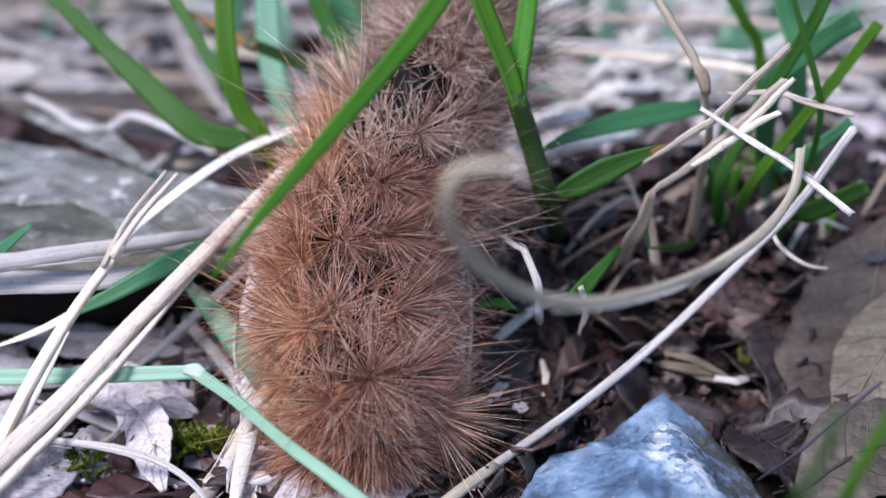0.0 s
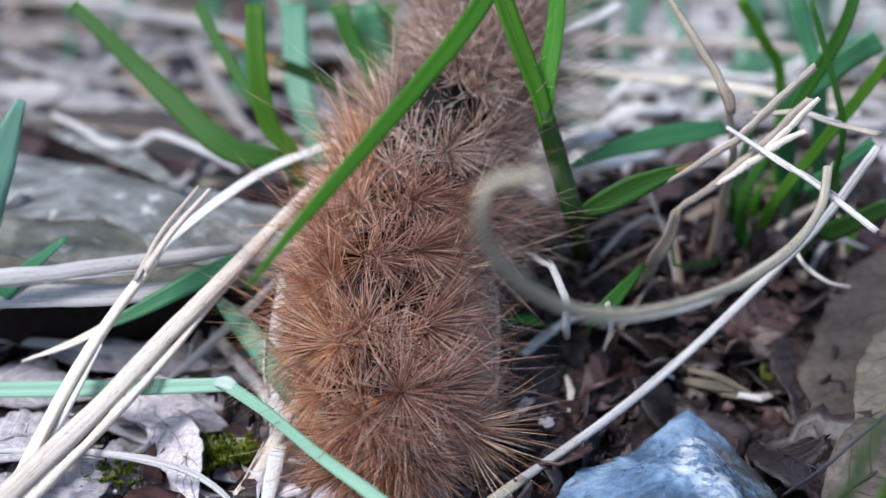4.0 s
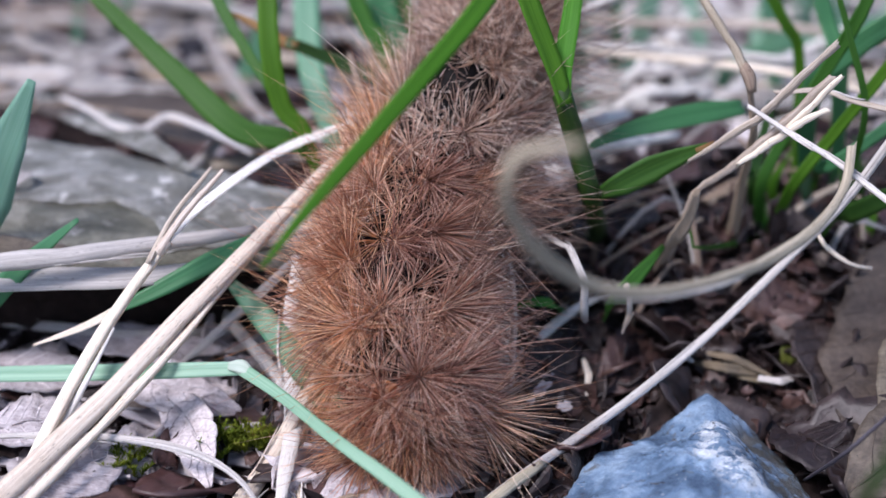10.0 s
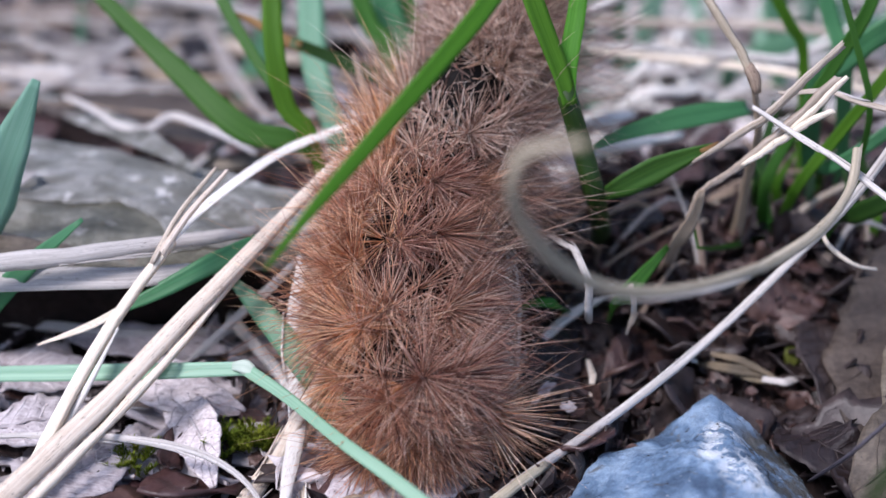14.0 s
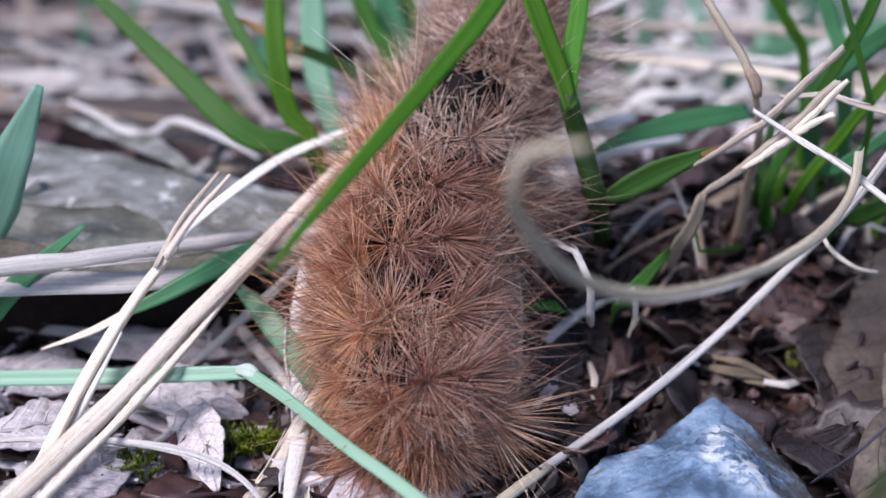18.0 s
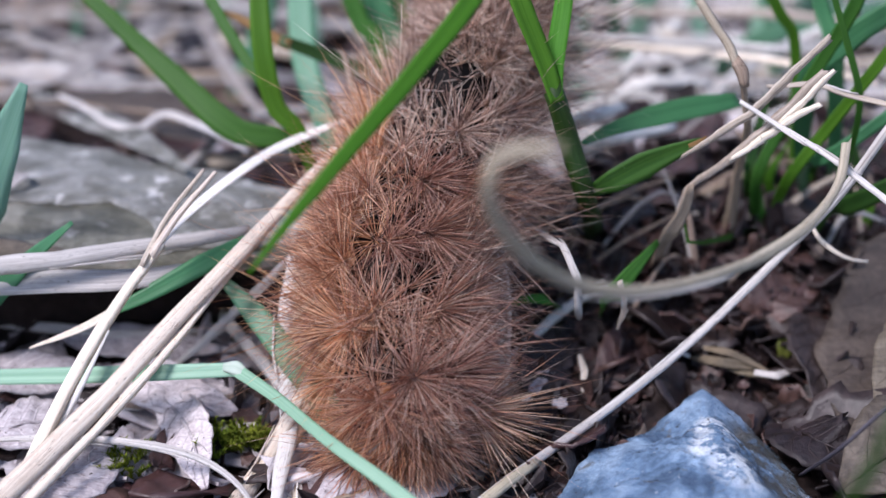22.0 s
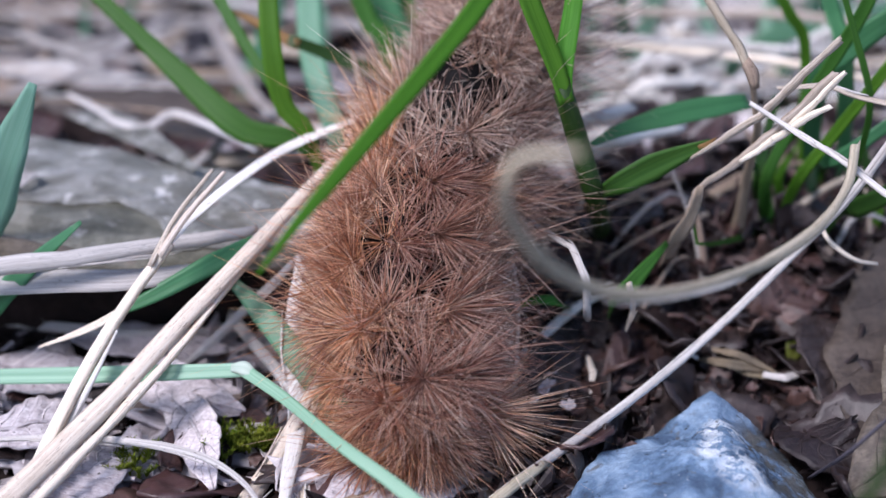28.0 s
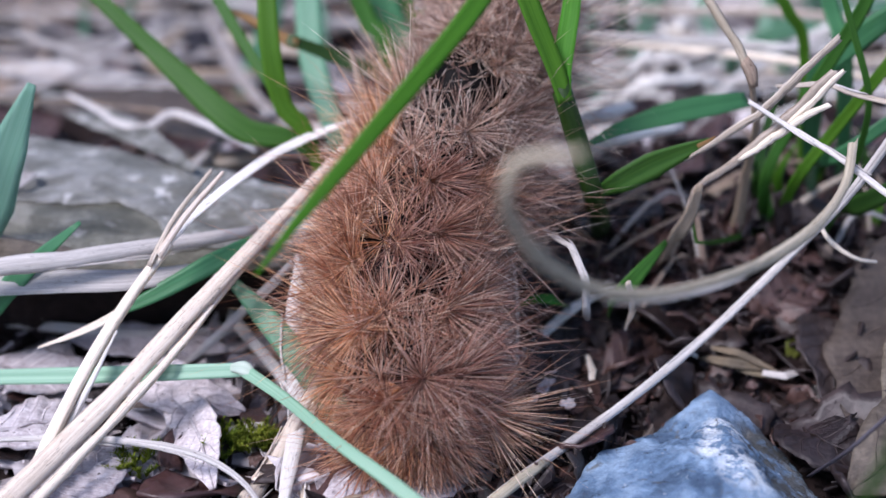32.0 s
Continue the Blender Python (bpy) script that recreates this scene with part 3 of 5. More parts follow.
def make_stone():
    """An angular stone: broken facets, worn at the edges, sunk in the soil."""
    corners = [(18.8, 72.9, 3.0), (17.5, 72.1, 2.8), (18.5, 67.1, 3.9), (19.3, 61.8, 4.2), (16.3, 70.2, 2.3), (14.3, 68.8, 1.7), (10.0, 66.9, 1.1), (7.9, 63.6, 0.9),
               (21.1, 72.2, 1.4), (23.1, 69.5, 0.4), (24.6, 66.1, -0.2), (25.7, 63.0, -0.5), (11.8, 59.0, 3.0), (15.6, 56.2, 3.8), (5.8, 59.5, 0.8), (17.0, 54.8, 3.4)]
    hull = bmesh.new()
    for p in corners:
        hull.verts.new(p)
        hull.verts.new((p[0] * 0.98 + 0.4, p[1] + 4.0, -5.0))
    bmesh.ops.convex_hull(hull, input=hull.verts)
    mid = Vector((0, 0, 0))
    for p in corners:
        mid += Vector(p) / len(corners)
    mid += Vector((0, 1.5, -3.0))
    hull.normal_update()
    cuts = [(f.normal.copy(), (f.calc_center_median() - mid).dot(f.normal)) for f in hull.faces]
    cuts = [(n, d) if d > 0 else (-n, -d) for n, d in cuts]
    hull.free()
    bm = bmesh.new()
    bmesh.ops.create_icosphere(bm, subdivisions=6, radius=1.0)
    for v in bm.verts:
        d = v.co.normalized()
        p = d * min(min(dist / q for q, dist in ((d.dot(n), dist) for n, dist in cuts) if q > 1e-4), 30.0)
        p += d * (0.55 * noise.noise(p * 0.30) + 0.26 * noise.noise(p * 0.8) + 0.16 * noise.noise(p * 2.2) + 0.05 * noise.noise(p * 6))
        w = p + mid
        w += (Vector((19.0, 68.0, 0.0)) - w).normalized() * 1.3 * math.exp(-(w - Vector((14.9, 69.6, 2.0))).length_squared / 4.5)
        v.co = w * MM
    bmesh.ops.smooth_vert(bm, verts=bm.verts, factor=0.15, use_axis_x=True, use_axis_y=True, use_axis_z=True)
    me = bpy.data.meshes.new("stone")
    bm.to_mesh(me)
    bm.free()
    me.materials.append(STONE)
    me.polygons.foreach_set("use_smooth", [True] * len(me.polygons))
    ob = new("stone", me)
    tagged(ob, "angular blue-grey stone with white streaks in the litter", "stone")


make_stone()


def dead_leaf(name, mid, tip_a, tip_b, width, mat, label, face=(0, -0.5, 0.85), seed=1, fold=0.1, rib_mat=None, wave=0.16):
    """A dead leaf: a crumpled, curled lamina with a raised midrib and fine side veins that follow it."""
    c = [tip_a, mid, tip_b]
    low = np.array(min(c, key=lambda p: p[2]))
    leaf = empty(name, low, label, "dead leaf")
    rng = np.random.RandomState(seed + 70)
    n, m = 34, 13
    line = spline(c, n)
    t, s, f = frames(line, face)
    u = np.linspace(0, 1, n)
    w = np.interp(u, np.linspace(0, 1, 6), np.array([0.4, width * 0.75, width, width * 0.95, width * 0.6, 0.5])) / 2
    ragged = [1 + 0.16 * np.convolve(rng.randn(n + 6), np.ones(7) / 7, "valid") + 0.02 * rng.randn(n) for _ in (0, 1)]
    ph = rng.uniform(0, 6.28, 4)
    size = max(width, 1.5)

    def lift(k, a):
        """Height of the lamina over its midline at station k, a share a of the half width."""
        wave_z = math.sin(5.0 * u[k] + 2.2 * a + ph[0]) + 0.6 * math.sin(11 * u[k] - 3.1 * a + ph[1]) * abs(a) + 0.3 * math.sin(23 * u[k] + 5 * a + ph[2])
        return fold * abs(a) * w[k] + wave * 0.16 * size * wave_z * min(1.0, w[k] / (0.2 * size)) + 0.10 * math.sin(2 * math.pi * (u[k] * 7 - abs(a) * 0.8)) * min(1, w[k])

    def spot(k, a):
        side = 0 if a < 0 else 1
        return line[k] + s[k] * a * w[k] * ragged[side][k] + f[k] * lift(k, a)

    across = np.linspace(-1, 1, m)
    top = np.array([spot(k, a) for k in range(n) for a in across])
    low_side = top - np.repeat(f, m, axis=0) * 0.14
    q = n * m
    faces = [(k * m + i, k * m + i + 1, (k + 1) * m + i + 1, (k + 1) * m + i) for k in range(n - 1) for i in range(m - 1)]
    faces += [tuple(q + x for x in g[::-1]) for g in faces]
    rim = list(range(m)) + [k * m + m - 1 for k in range(1, n)] + [(n - 1) * m + i for i in range(m - 2, -1, -1)] + [k * m for k in range(n - 2, 0, -1)]
    faces += [(x, q + x, q + y, y) for x, y in zip(rim, rim[1:] + rim[:1])]
    uv = np.array([(u[k] * 4 * width, a * w[k]) for k in range(n) for a in across] * 2)
    part("lamina", (np.vstack([top, low_side]), faces, uv), mat, leaf)
    thin = rib_mat is not None
    spine = np.array([spot(k, 0.0) + f[k] * 0.05 for k in range(0, n, 3)])
    rib = part("midrib", tube(spine, [0.07, 0.14, 0.12, 0.09, 0.05] if thin else [0.10, 0.2, 0.18, 0.14, 0.07], 7, 26, 0.7, face, 0.05, seed), rib_mat or STRAW_BROWN, leaf)
    for k in range(5, n - 8, 4):
        for side in (-1, 1):
            run = [spot(min(n - 1, k + int(round(5 * g))), side * 0.88 * g) + f[k] * 0.02 for g in (0.02, 0.25, 0.5, 0.75, 1.0)]
            part("vein", tube(run, [0.06, 0.05, 0.03], 5, 9, 0.6, face, 0.05, seed), mat, rib)
    return leaf


big_leaf = dead_leaf("dead_leaf", (33.6, 76.7, 3.9), (38.5, 88.8, 9.5), (29.1, 64.5, 1.0), 11.0, LEAF_DULL, "large tan dead leaf with a dark oval spot", (-0.15, -0.5, 0.85), 5, 0.06, LEAF_DULL, 0.10)
part("leaf_spot", ribbon([(35.6, 84.3, 7.9), (36.5, 84.4, 8.1), (37.6, 84.7, 8.2)], [0.5, 1.2, 0.3], (-0.15, -0.5, 0.85), 0.05, 0.2, 10), STEM_DARK, big_leaf, "dark oval spot")
dead_leaf("dead_leaf", (33.6, 73.6, 5.3), (39.3, 80.8, 8.0), (29.8, 68.2, 2.9), 6.2, LEAF_TAN, "tan dead leaf with a pale edge lying over another", (-0.25, -0.5, 0.82), 6, 0.08, LEAF_TAN, 0.08)
dead_leaf("dead_leaf", (30.9, 66.1, 3.5), (26.2, 63.8, 1.5), (39.4, 70.9, 2.0), 7.0, LEAF_DULL, "pinkish tan dead leaf flat on the litter", (0, -0.4, 0.9), 8, rib_mat=LEAF_DULL)
dead_leaf("dead_leaf", (-27.6, 101.5, 9.5), (-41.9, 119.5, 6.0), (-19.9, 90.8, 11.0), 3.0, SLAB, "long grey dead leaf lying over the bark", (0, -0.3, 0.95), 9, rib_mat=SLAB)
dead_leaf("dead_leaf", (-2.7, 64.7, 1.2), (-7.6, 62.6, 0.5), (2.1, 68.9, 0.5), 7, LITTER_PALE, "pale grey dead leaf under the hairy animal", (0, -0.2, 0.98), 10)
thing("wavy_strap", ribbon([(-36.1, 110.6, 9.3), (-32.2, 106.4, 9.6), (-29.2, 103.0, 9.6), (-26.5, 102.2, 9.6), (-24.8, 104.7, 9.9), (-22.0, 103.2, 9.8), (-19.1, 100.8, 9.6), (-16.2, 97.9, 9.4)], [0.4, 0.6, 0.6, 0.7, 0.8, 0.7, 0.6, 0.4], (0.1, -0.6, 0.8), 0.3, 0.2, 44, 0, 0.05, 14), STRAW_PALE, "narrow bleached wavy leaf curled over dark soil", "dead leaf")
dead_leaf("dead_leaf", (-26.0, 108.0, 8.6), (-40.0, 113.0, 7.6), (-11.0, 102.5, 7.8), 8.5, LEAF_DULL, "broad brown dead leaf roofing a dark hollow", (0, -0.1, 0.99), 14, 0.04)
dead_leaf("dead_leaf", (-39.9, 126.5, 5.0), (-53.2, 134.7, 3.0), (-27.8, 125.7, 4.0), 4.0, STRAW_GREY, "flat grey dead leaf in the far litter", (0, -0.3, 0.95), 15, 0.1)
dead_leaf("dead_leaf", (-22.3, 126.0, 5.0), (-30.6, 148.2, 6.0), (-15.9, 113.1, 5.0), 1.8, STRAW_GREY, "narrow grey-tan dry leaf leaning over the litter", (0.4, -0.6, 0.7), 16, 0.2)
PALE_LEAF = "pale greyish-lilac dead leaf flat on the litter"
dead_leaf("dead_leaf", (-22.7, 80.5, 1.4), (-29.2, 82.0, 0.8), (-16.3, 80.5, 0.8), 3.4, LITTER_PALE, PALE_LEAF, (0, -0.3, 0.95), 21, 0.08, rib_mat=LITTER_PALE)
dead_leaf("dead_leaf", (-28.6, 76.0, 1.5), (-34.7, 77.9, 0.8), (-23.9, 75.9, 0.9), 4.2, LITTER_PALE, PALE_LEAF, (0.1, -0.3, 0.95), 22, 0.08, rib_mat=LITTER_PALE)
dead_leaf("dead_leaf", (-18.5, 73.8, 1.6), (-24.3, 77.5, 0.9), (-13.8, 72.5, 0.8), 4.4, LITTER_PALE, PALE_LEAF, (-0.1, -0.3, 0.95), 23, 0.1, rib_mat=LITTER_PALE)
dead_leaf("dead_leaf", (-23.8, 64.4, 1.5), (-27.4, 63.0, 0.7), (-20.2, 68.3, 0.9), 5.2, LITTER_PALE, PALE_LEAF, (0.1, -0.3, 0.95), 24, 0.1, rib_mat=LITTER_PALE)
dead_leaf("dead_leaf", (-16.5, 69.4, 1.4), (-19.3, 74.1, 0.9), (-14.5, 64.2, 0.8), 3.6, LITTER_PALE, "curled pale lilac dead leaf on end", (-0.35, -0.3, 0.9), 25, 0.25, rib_mat=LITTER_PALE)
dead_leaf("dead_leaf", (-27.6, 69.8, 1.5), (-31.8, 69.4, 0.7), (-23.9, 72.3, 0.9), 4.4, LITTER_PALE, PALE_LEAF, (0, -0.3, 0.95), 26, 0.08, rib_mat=LITTER_PALE)
dead_leaf("dead_leaf", (8.0, 76.9, 2.0), (7.0, 73.5, 0.4), (10.0, 83.1, 1.5), 4.2, LITTER_DARK, "glossy dark dead leaf beside the caterpillar", (0.25, -0.6, 0.75), 27, 0.2, rib_mat=LITTER_DARK)
dead_leaf("dead_leaf", (14.0, 77.9, 2.0), (11.6, 75.8, 0.6), (17.3, 83.4, 1.4), 4.6, LITTER_RUST, "reddish-brown curled dead leaf in the litter", (0.1, -0.5, 0.85), 28, 0.2, rib_mat=LITTER_RUST)
dead_leaf("dead_leaf", (25.7, 82.9, 4.5), (23.9, 82.3, 1.8), (29.3, 87.5, 4.5), 4.4, LITTER_RUST, "reddish-brown curled dead leaf in the litter", (-0.1, -0.7, 0.7), 29, 0.2, rib_mat=LITTER_RUST)
dead_leaf("dead_leaf", (28.0, 76.0, 3.2), (28.5, 83.0, 3.5), (27.5, 71.2, 1.2), 5.2, LITTER_DARK, "dark brown crumpled dead leaf beside the stone", (0.1, -0.6, 0.8), 30, 0.25, rib_mat=LITTER_DARK)
dead_leaf("dead_leaf", (25.9, 68.2, 2.2), (24.8, 72.6, 0.6), (29.1, 67.1, 1.0), 5.4, LITTER_DARK, "dark brown crumpled dead leaf beside the stone", (0, -0.5, 0.85), 31, 0.2, rib_mat=LITTER_DARK)


# ---- the caterpillar ----
# warts along the back: share of the length, degrees round the body, hairs, hair length in mm, opening of the fan, tone
BACK_WARTS = (
    (0.108, 80, 200, 5.4, 82, "brown"), (0.092, 116, 150, 5.0, 76, "orange"), (0.190, 128, 150, 4.7, 76, "orange"), (0.222, 106, 130, 4.3, 84, "brown"),
    (0.105, 46, 170, 5.6, 72, "brown"), (0.245, 44, 170, 5.6, 70, "brown"), (0.300, 146, 130, 4.6, 74, "orange"), (0.375, 150, 120, 4.4, 74, "orange"),
    (0.430, 140, 130, 4.6, 80, "brown"), (0.325, 98, 100, 3.9, 66, "deep"), (0.355, 64, 150, 4.9, 62, "deep"), (0.455, 84, 150, 4.4, 60, "deep"))
FRONT_WARTS = (
    (0.495, 44, 130, 4.6, 66, "deep"), (0.500, 150, 120, 4.4, 74, "orange"), (0.520, 116, 80, 3.0, 84, "tan"), (0.590, 72, 110, 3.9, 74, "tan"),
    (0.745, 66, 100, 4.0, 74, "tan"), (0.765, 132, 70, 3.0, 66, "tan"), (0.800, 96, 110, 4.2, 76, "tan"), (0.655, 42, 120, 4.6, 74, "tan"))


def make_caterpillar():
    """A hairy caterpillar climbing from the litter: dark skin, and a star of stiff hairs on every wart."""
    rng = np.random.RandomState(7)
    axis = spline([(-1.0, 67.6, 2.6), (-1.9, 69.3, 4.7), (-2.8, 72.3, 7.2), (-2.6, 75.1, 10.5), (-1.7, 78.9, 13.4), (-0.1, 82.7, 16.3), (2.0, 86.8, 19.8), (3.4, 90.7, 22.8), (4.2, 94.5, 25.6)], 121)
    t, s, f = frames(axis, (0.05, -0.72, 0.69))
    base = axis[0].copy()
    base[2] -= 3.4
    animal = empty("caterpillar", base, "woolly brown caterpillar with bristling hair tufts and black skin patches", "caterpillar")
    rings, m, segs = [], 24, 12

    def girth(q):
        return 4.4 * (1.0 - 0.20 * q)

    for i in range(121):
        q = i / 120
        r = girth(q) * min(1.0, (q / 0.07) ** 0.5 if q < 0.07 else 1.0) * min(1.0, ((1 - q) / 0.06) ** 0.5 if q > 0.94 else 1.0)
        r = max(0.05, r * (0.93 + 0.09 * abs(math.sin(math.pi * q * segs))))
        rings.append([axis[i] + (s[i] * math.cos(a) + f[i] * math.sin(a)) * r for a in np.linspace(0, 2 * math.pi, m, endpoint=False)])
    verts = np.array(rings).reshape(-1, 3)
    faces = [(i * m + k, i * m + (k + 1) % m, (i + 1) * m + (k + 1) % m, (i + 1) * m + k) for i in range(120) for k in range(m)]
    faces += [tuple(range(m))[::-1], tuple(120 * m + k for k in range(m))]
    part("body", (verts, faces), SKIN, animal, "segmented black skin")

    def tuft(root, out, lean, count, length, wide, opening, fine=0.2, far=1.5):
        """Stiff straight hairs that fan out from one wart."""
        vs, fs = [], []
        a = np.cross(out, (0.3, 0.5, 0.8)); a /= np.linalg.norm(a)
        b = np.cross(out, a)
        for h in range(count):
            phi = rng.uniform(0, 6.283)
            th = math.acos(1 - rng.rand() ** 0.8 * (1 - math.cos(math.radians(opening))))
            d = out * math.cos(th) + (a * math.cos(phi) + b * math.sin(phi)) * math.sin(th) + lean * 0.35
            d /= np.linalg.norm(d)
            L = length * rng.uniform(0.55, 1.08)
            r = wide * rng.uniform(0.7, 1.25)
            if rng.rand() < fine:
                L, r = L * rng.uniform(1.1, far), r * 0.65
            u = np.cross(d, (0.2, 0.1, 0.97)); u /= np.linalg.norm(u)
            w = np.cross(d, u)
            droop = (u * rng.normal(0, 0.028) + w * rng.normal(0, 0.028) + np.array((0, 0, -0.015))) * L
            p0 = root + (a * math.cos(phi) + b * math.sin(phi)) * 0.75 * math.sin(th) * rng.uniform(0.15, 1.0)
            k = len(vs)
            for z, rr, dr in ((0, r, 0), (0.6, r * 0.8, 0.36)):
                for ang in (0, 2.094, 4.189):
                    vs.append(p0 + d * L * z + droop * dr + (u * math.cos(ang) + w * math.sin(ang)) * rr)
            vs.append(p0 + d * L + droop)
            fs += [(k, k + 1, k + 4, k + 3), (k + 1, k + 2, k + 5, k + 4), (k + 2, k, k + 3, k + 5), (k + 3, k + 4, k + 6), (k + 4, k + 5, k + 6), (k + 5, k + 3, k + 6)]
        return np.array(vs), fs

    def wart(q, deg, size, mat, label=""):
        """A low dome on the skin; gives the part, its top and the way out."""
        j = int(np.clip(round(q * 120), 2, 118))
        a = math.radians(deg)
        out = s[j] * math.cos(a) + f[j] * math.sin(a)
        out = out - t[j] * (0.35 if q < 0.12 else 0.0)
        out /= np.linalg.norm(out)
        foot = axis[j] + out * girth(q) * 0.93
        e0 = t[j] - out * t[j].dot(out)
        e0 /= np.linalg.norm(e0)
        e1 = np.cross(out, e0)
        vs, n = [], 12
        for rad, up in ((1.25, 0.0), (1.1, 0.32), (0.75, 0.62), (0.35, 0.78)):
            vs += [foot + (e0 * math.cos(b) * 1.1 + e1 * math.sin(b) * 0.9) * rad * size * (1 + 0.1 * rng.randn()) + out * up * size for b in np.linspace(0, 6.283, n, endpoint=False)]
        vs.append(foot + out * 0.82 * size)
        fs = [(o + b, o + (b + 1) % n, o + n + (b + 1) % n, o + n + b) for o in (0, n, 2 * n) for b in range(n)] + [(3 * n + b, 3 * n + (b + 1) % n, 4 * n) for b in range(n)]
        return part("wart", (np.array(vs), fs), mat, animal, label), foot + out * 0.66 * size, out, j

    hairs = {"deep": HAIR_SHADED, "brown": HAIR_BROWN, "orange": HAIR_ORANGE, "tan": HAIR_TAN}
    for q, deg, count, length, opening, tone in BACK_WARTS + FRONT_WARTS:
        holder, top, out, j = wart(q, deg, 0.95 if tone == "orange" else 0.75, WART_ORANGE if tone == "orange" else WART, "bright orange wart" if tone == "orange" else "")
        lean = t[j] * (-0.55 if q < 0.15 else 0.25 if q > 0.7 else -0.1)
        if tone == "deep":
            lean = s[j] * 1.5 - t[j] * 0.7
        elif deg < 70 and tone != "tan":
            lean = lean + s[j] * 0.9
        elif tone == "tan":
            lean = lean + s[j] * 0.8 + t[j] * 0.4
        part("hair_tuft", tuft(top, out, lean, int(count * 1.5), length * 0.98, 0.029 if tone == "tan" else 0.033, opening), hairs[tone], holder, "orange-brown bristles" if tone == "orange" else "")
    # softer hairs between the warts, thinner over the two bare black patches
    for k in range(96):
        q, deg = 0.03 + 0.87 * (k + rng.rand()) / 96, 22 + 136 * ((0.35 + 0.618034 * k) % 1) + rng.uniform(-6, 6)
        bare = (abs(q - 0.665) < 0.06 and abs(deg - 106) < 40) or (abs(q - 0.55) < 0.03 and abs(deg - 142) < 20) or (abs(q - 0.29) < 0.02 and abs(deg - 122) < 12)
        j = int(round(q * 120))
        out = s[j] * math.cos(math.radians(deg)) + f[j] * math.sin(math.radians(deg))
        tone = "tan" if q > 0.52 else "deep" if q > 0.3 and deg < 104 else "orange" if deg > 112 and rng.rand() < 0.7 else "brown"
        lean = t[j] * (-0.5 if q < 0.12 else 0.3 if q > 0.7 else -0.1)
        lean = lean + s[j] * (0.8 if deg < 100 and q < 0.5 else 0.0)
        part("hair_tuft", tuft(axis[j] + out * girth(q) * 0.96, out, lean, 8 if bare else 54, 2.6 if q > 0.5 else 3.3, 0.034, 70), hairs[tone], animal, "orange-brown bristles" if tone == "orange" else "")
    # the rows of warts down both flanks and round the belly
    for g in range(segs):
        q = (g + 0.5) / segs
        for side, degs in ((1, (14, -12, -40)), (-1, (168, 192, 220))):
            for k, deg in enumerate(degs):
                orange = side < 0 and g < 8 and k < 2 and rng.rand() < 0.8
                # the flank away from the sun takes the hair with shade coloured in
                tone = "orange" if orange else "tan" if g > 6 or (side > 0 and g > 3 and k == 0) else "deep" if side > 0 and g > 2 else "brown"
                holder, top, out, j = wart(float(np.clip(q + rng.uniform(-0.02, 0.02), 0.02, 0.98)), deg + rng.uniform(-5, 5), 0.7, WART_ORANGE if orange else WART)
                lean = t[j] * (0.7 if g > 7 else -0.8 if g < 1 else 0.9 if g > 3 else -0.1)
                length = 5.2 * (1.0 - 0.10 * q) * (0.66 if side < 0 and g > 7 else 0.74 if side < 0 and g < 2 else 1.06 if side < 0 else 1.0)
                part("hair_tuft", tuft(top, out, lean, 150, length, 0.038, 72, 0.40 if side > 0 and g > 3 else 0.30, 2.7 if side > 0 and g > 3 else 2.2), hairs[tone], holder, "orange-brown bristles" if orange else "")
        if g > 8:
            for deg, reach in ((40, 4.2), (62, 4.2), (112, 3.4), (136, 2.8)):
                holder, top, out, j = wart(q, deg + rng.uniform(-5, 5), 0.6, WART)
                part("hair_tuft", tuft(top, out, t[j] * 0.5, 110, reach, 0.038, 76), HAIR_TAN, holder)
    # the skirt of hairs at the rear end and the brush at the front end
    for end, way, mat, deg0, step in ((4, -t[2] * 1.0, HAIR_BROWN, 10, 32), (6, -t[2] * 0.55 + f[2] * 0.35, HAIR_BROWN, 24, 26), (117, t[117], HAIR_TAN, 10, 32)):
        for k in range(6):
            a = math.radians(deg0 + step * k)
            out = way * 0.8 + (s[end] * math.cos(a) + f[end] * math.sin(a)) * 0.6
            out /= np.linalg.norm(out)
            part("hair_tuft", tuft(axis[end] + out * 2.6, out, t[end] * 0, 130, 4.6, 0.038, 62), HAIR_ORANGE if mat is HAIR_BROWN and k > 3 else mat, animal)
    return animal, base


caterpillar, CATERPILLAR_AT = make_caterpillar()


# ---- dry stems ----
def stem(name, pts, width, mat, label, category="straw", group="", seed=1, flat=0.7, n=22, sides=9, taper=None, groove=0.15, fray=2):
    """A dry stem, with a few loose fibres along it where it lies near by."""
    w = taper if taper else width
    radii = [x / 2 for x in w] if isinstance(w, (list, tuple)) else w / 2
    eye = (0, -0.88, 0.47)
    shape = tube(pts, radii, sides, n, flat, eye, 0.07, seed, groove)
    if not fray:
        return thing(name, shape, mat, label, category, group)
    rng = np.random.RandomState(seed + 900)
    line = spline(pts, 40)
    ob = empty(name, min(line, key=lambda p: p[2]), label, category, group)
    part("stalk", shape, mat, ob)
    t, s, f = frames(line, eye)
    r = spread(radii, 40)
    for k in range(fray):
        a, L = rng.randint(2, 24), rng.randint(8, 15)
        b = min(39, a + L)
        side = rng.choice((-1.0, 1.0))
        q = np.linspace(0, 1, b - a)
        run = line[a:b] + s[a:b] * (side * r[a:b] * (0.75 + 0.5 * q ** 2))[:, None] + f[a:b] * (r[a:b] * 0.45 + 0.25 * q ** 3)[:, None]
        part("fibre", tube(run[::2], [0.05, 0.10, 0.08, 0.03], 5, 12, 0.6, eye, 0.1, seed + k), STRAW_PALE if k % 2 else mat, ob)
    return ob


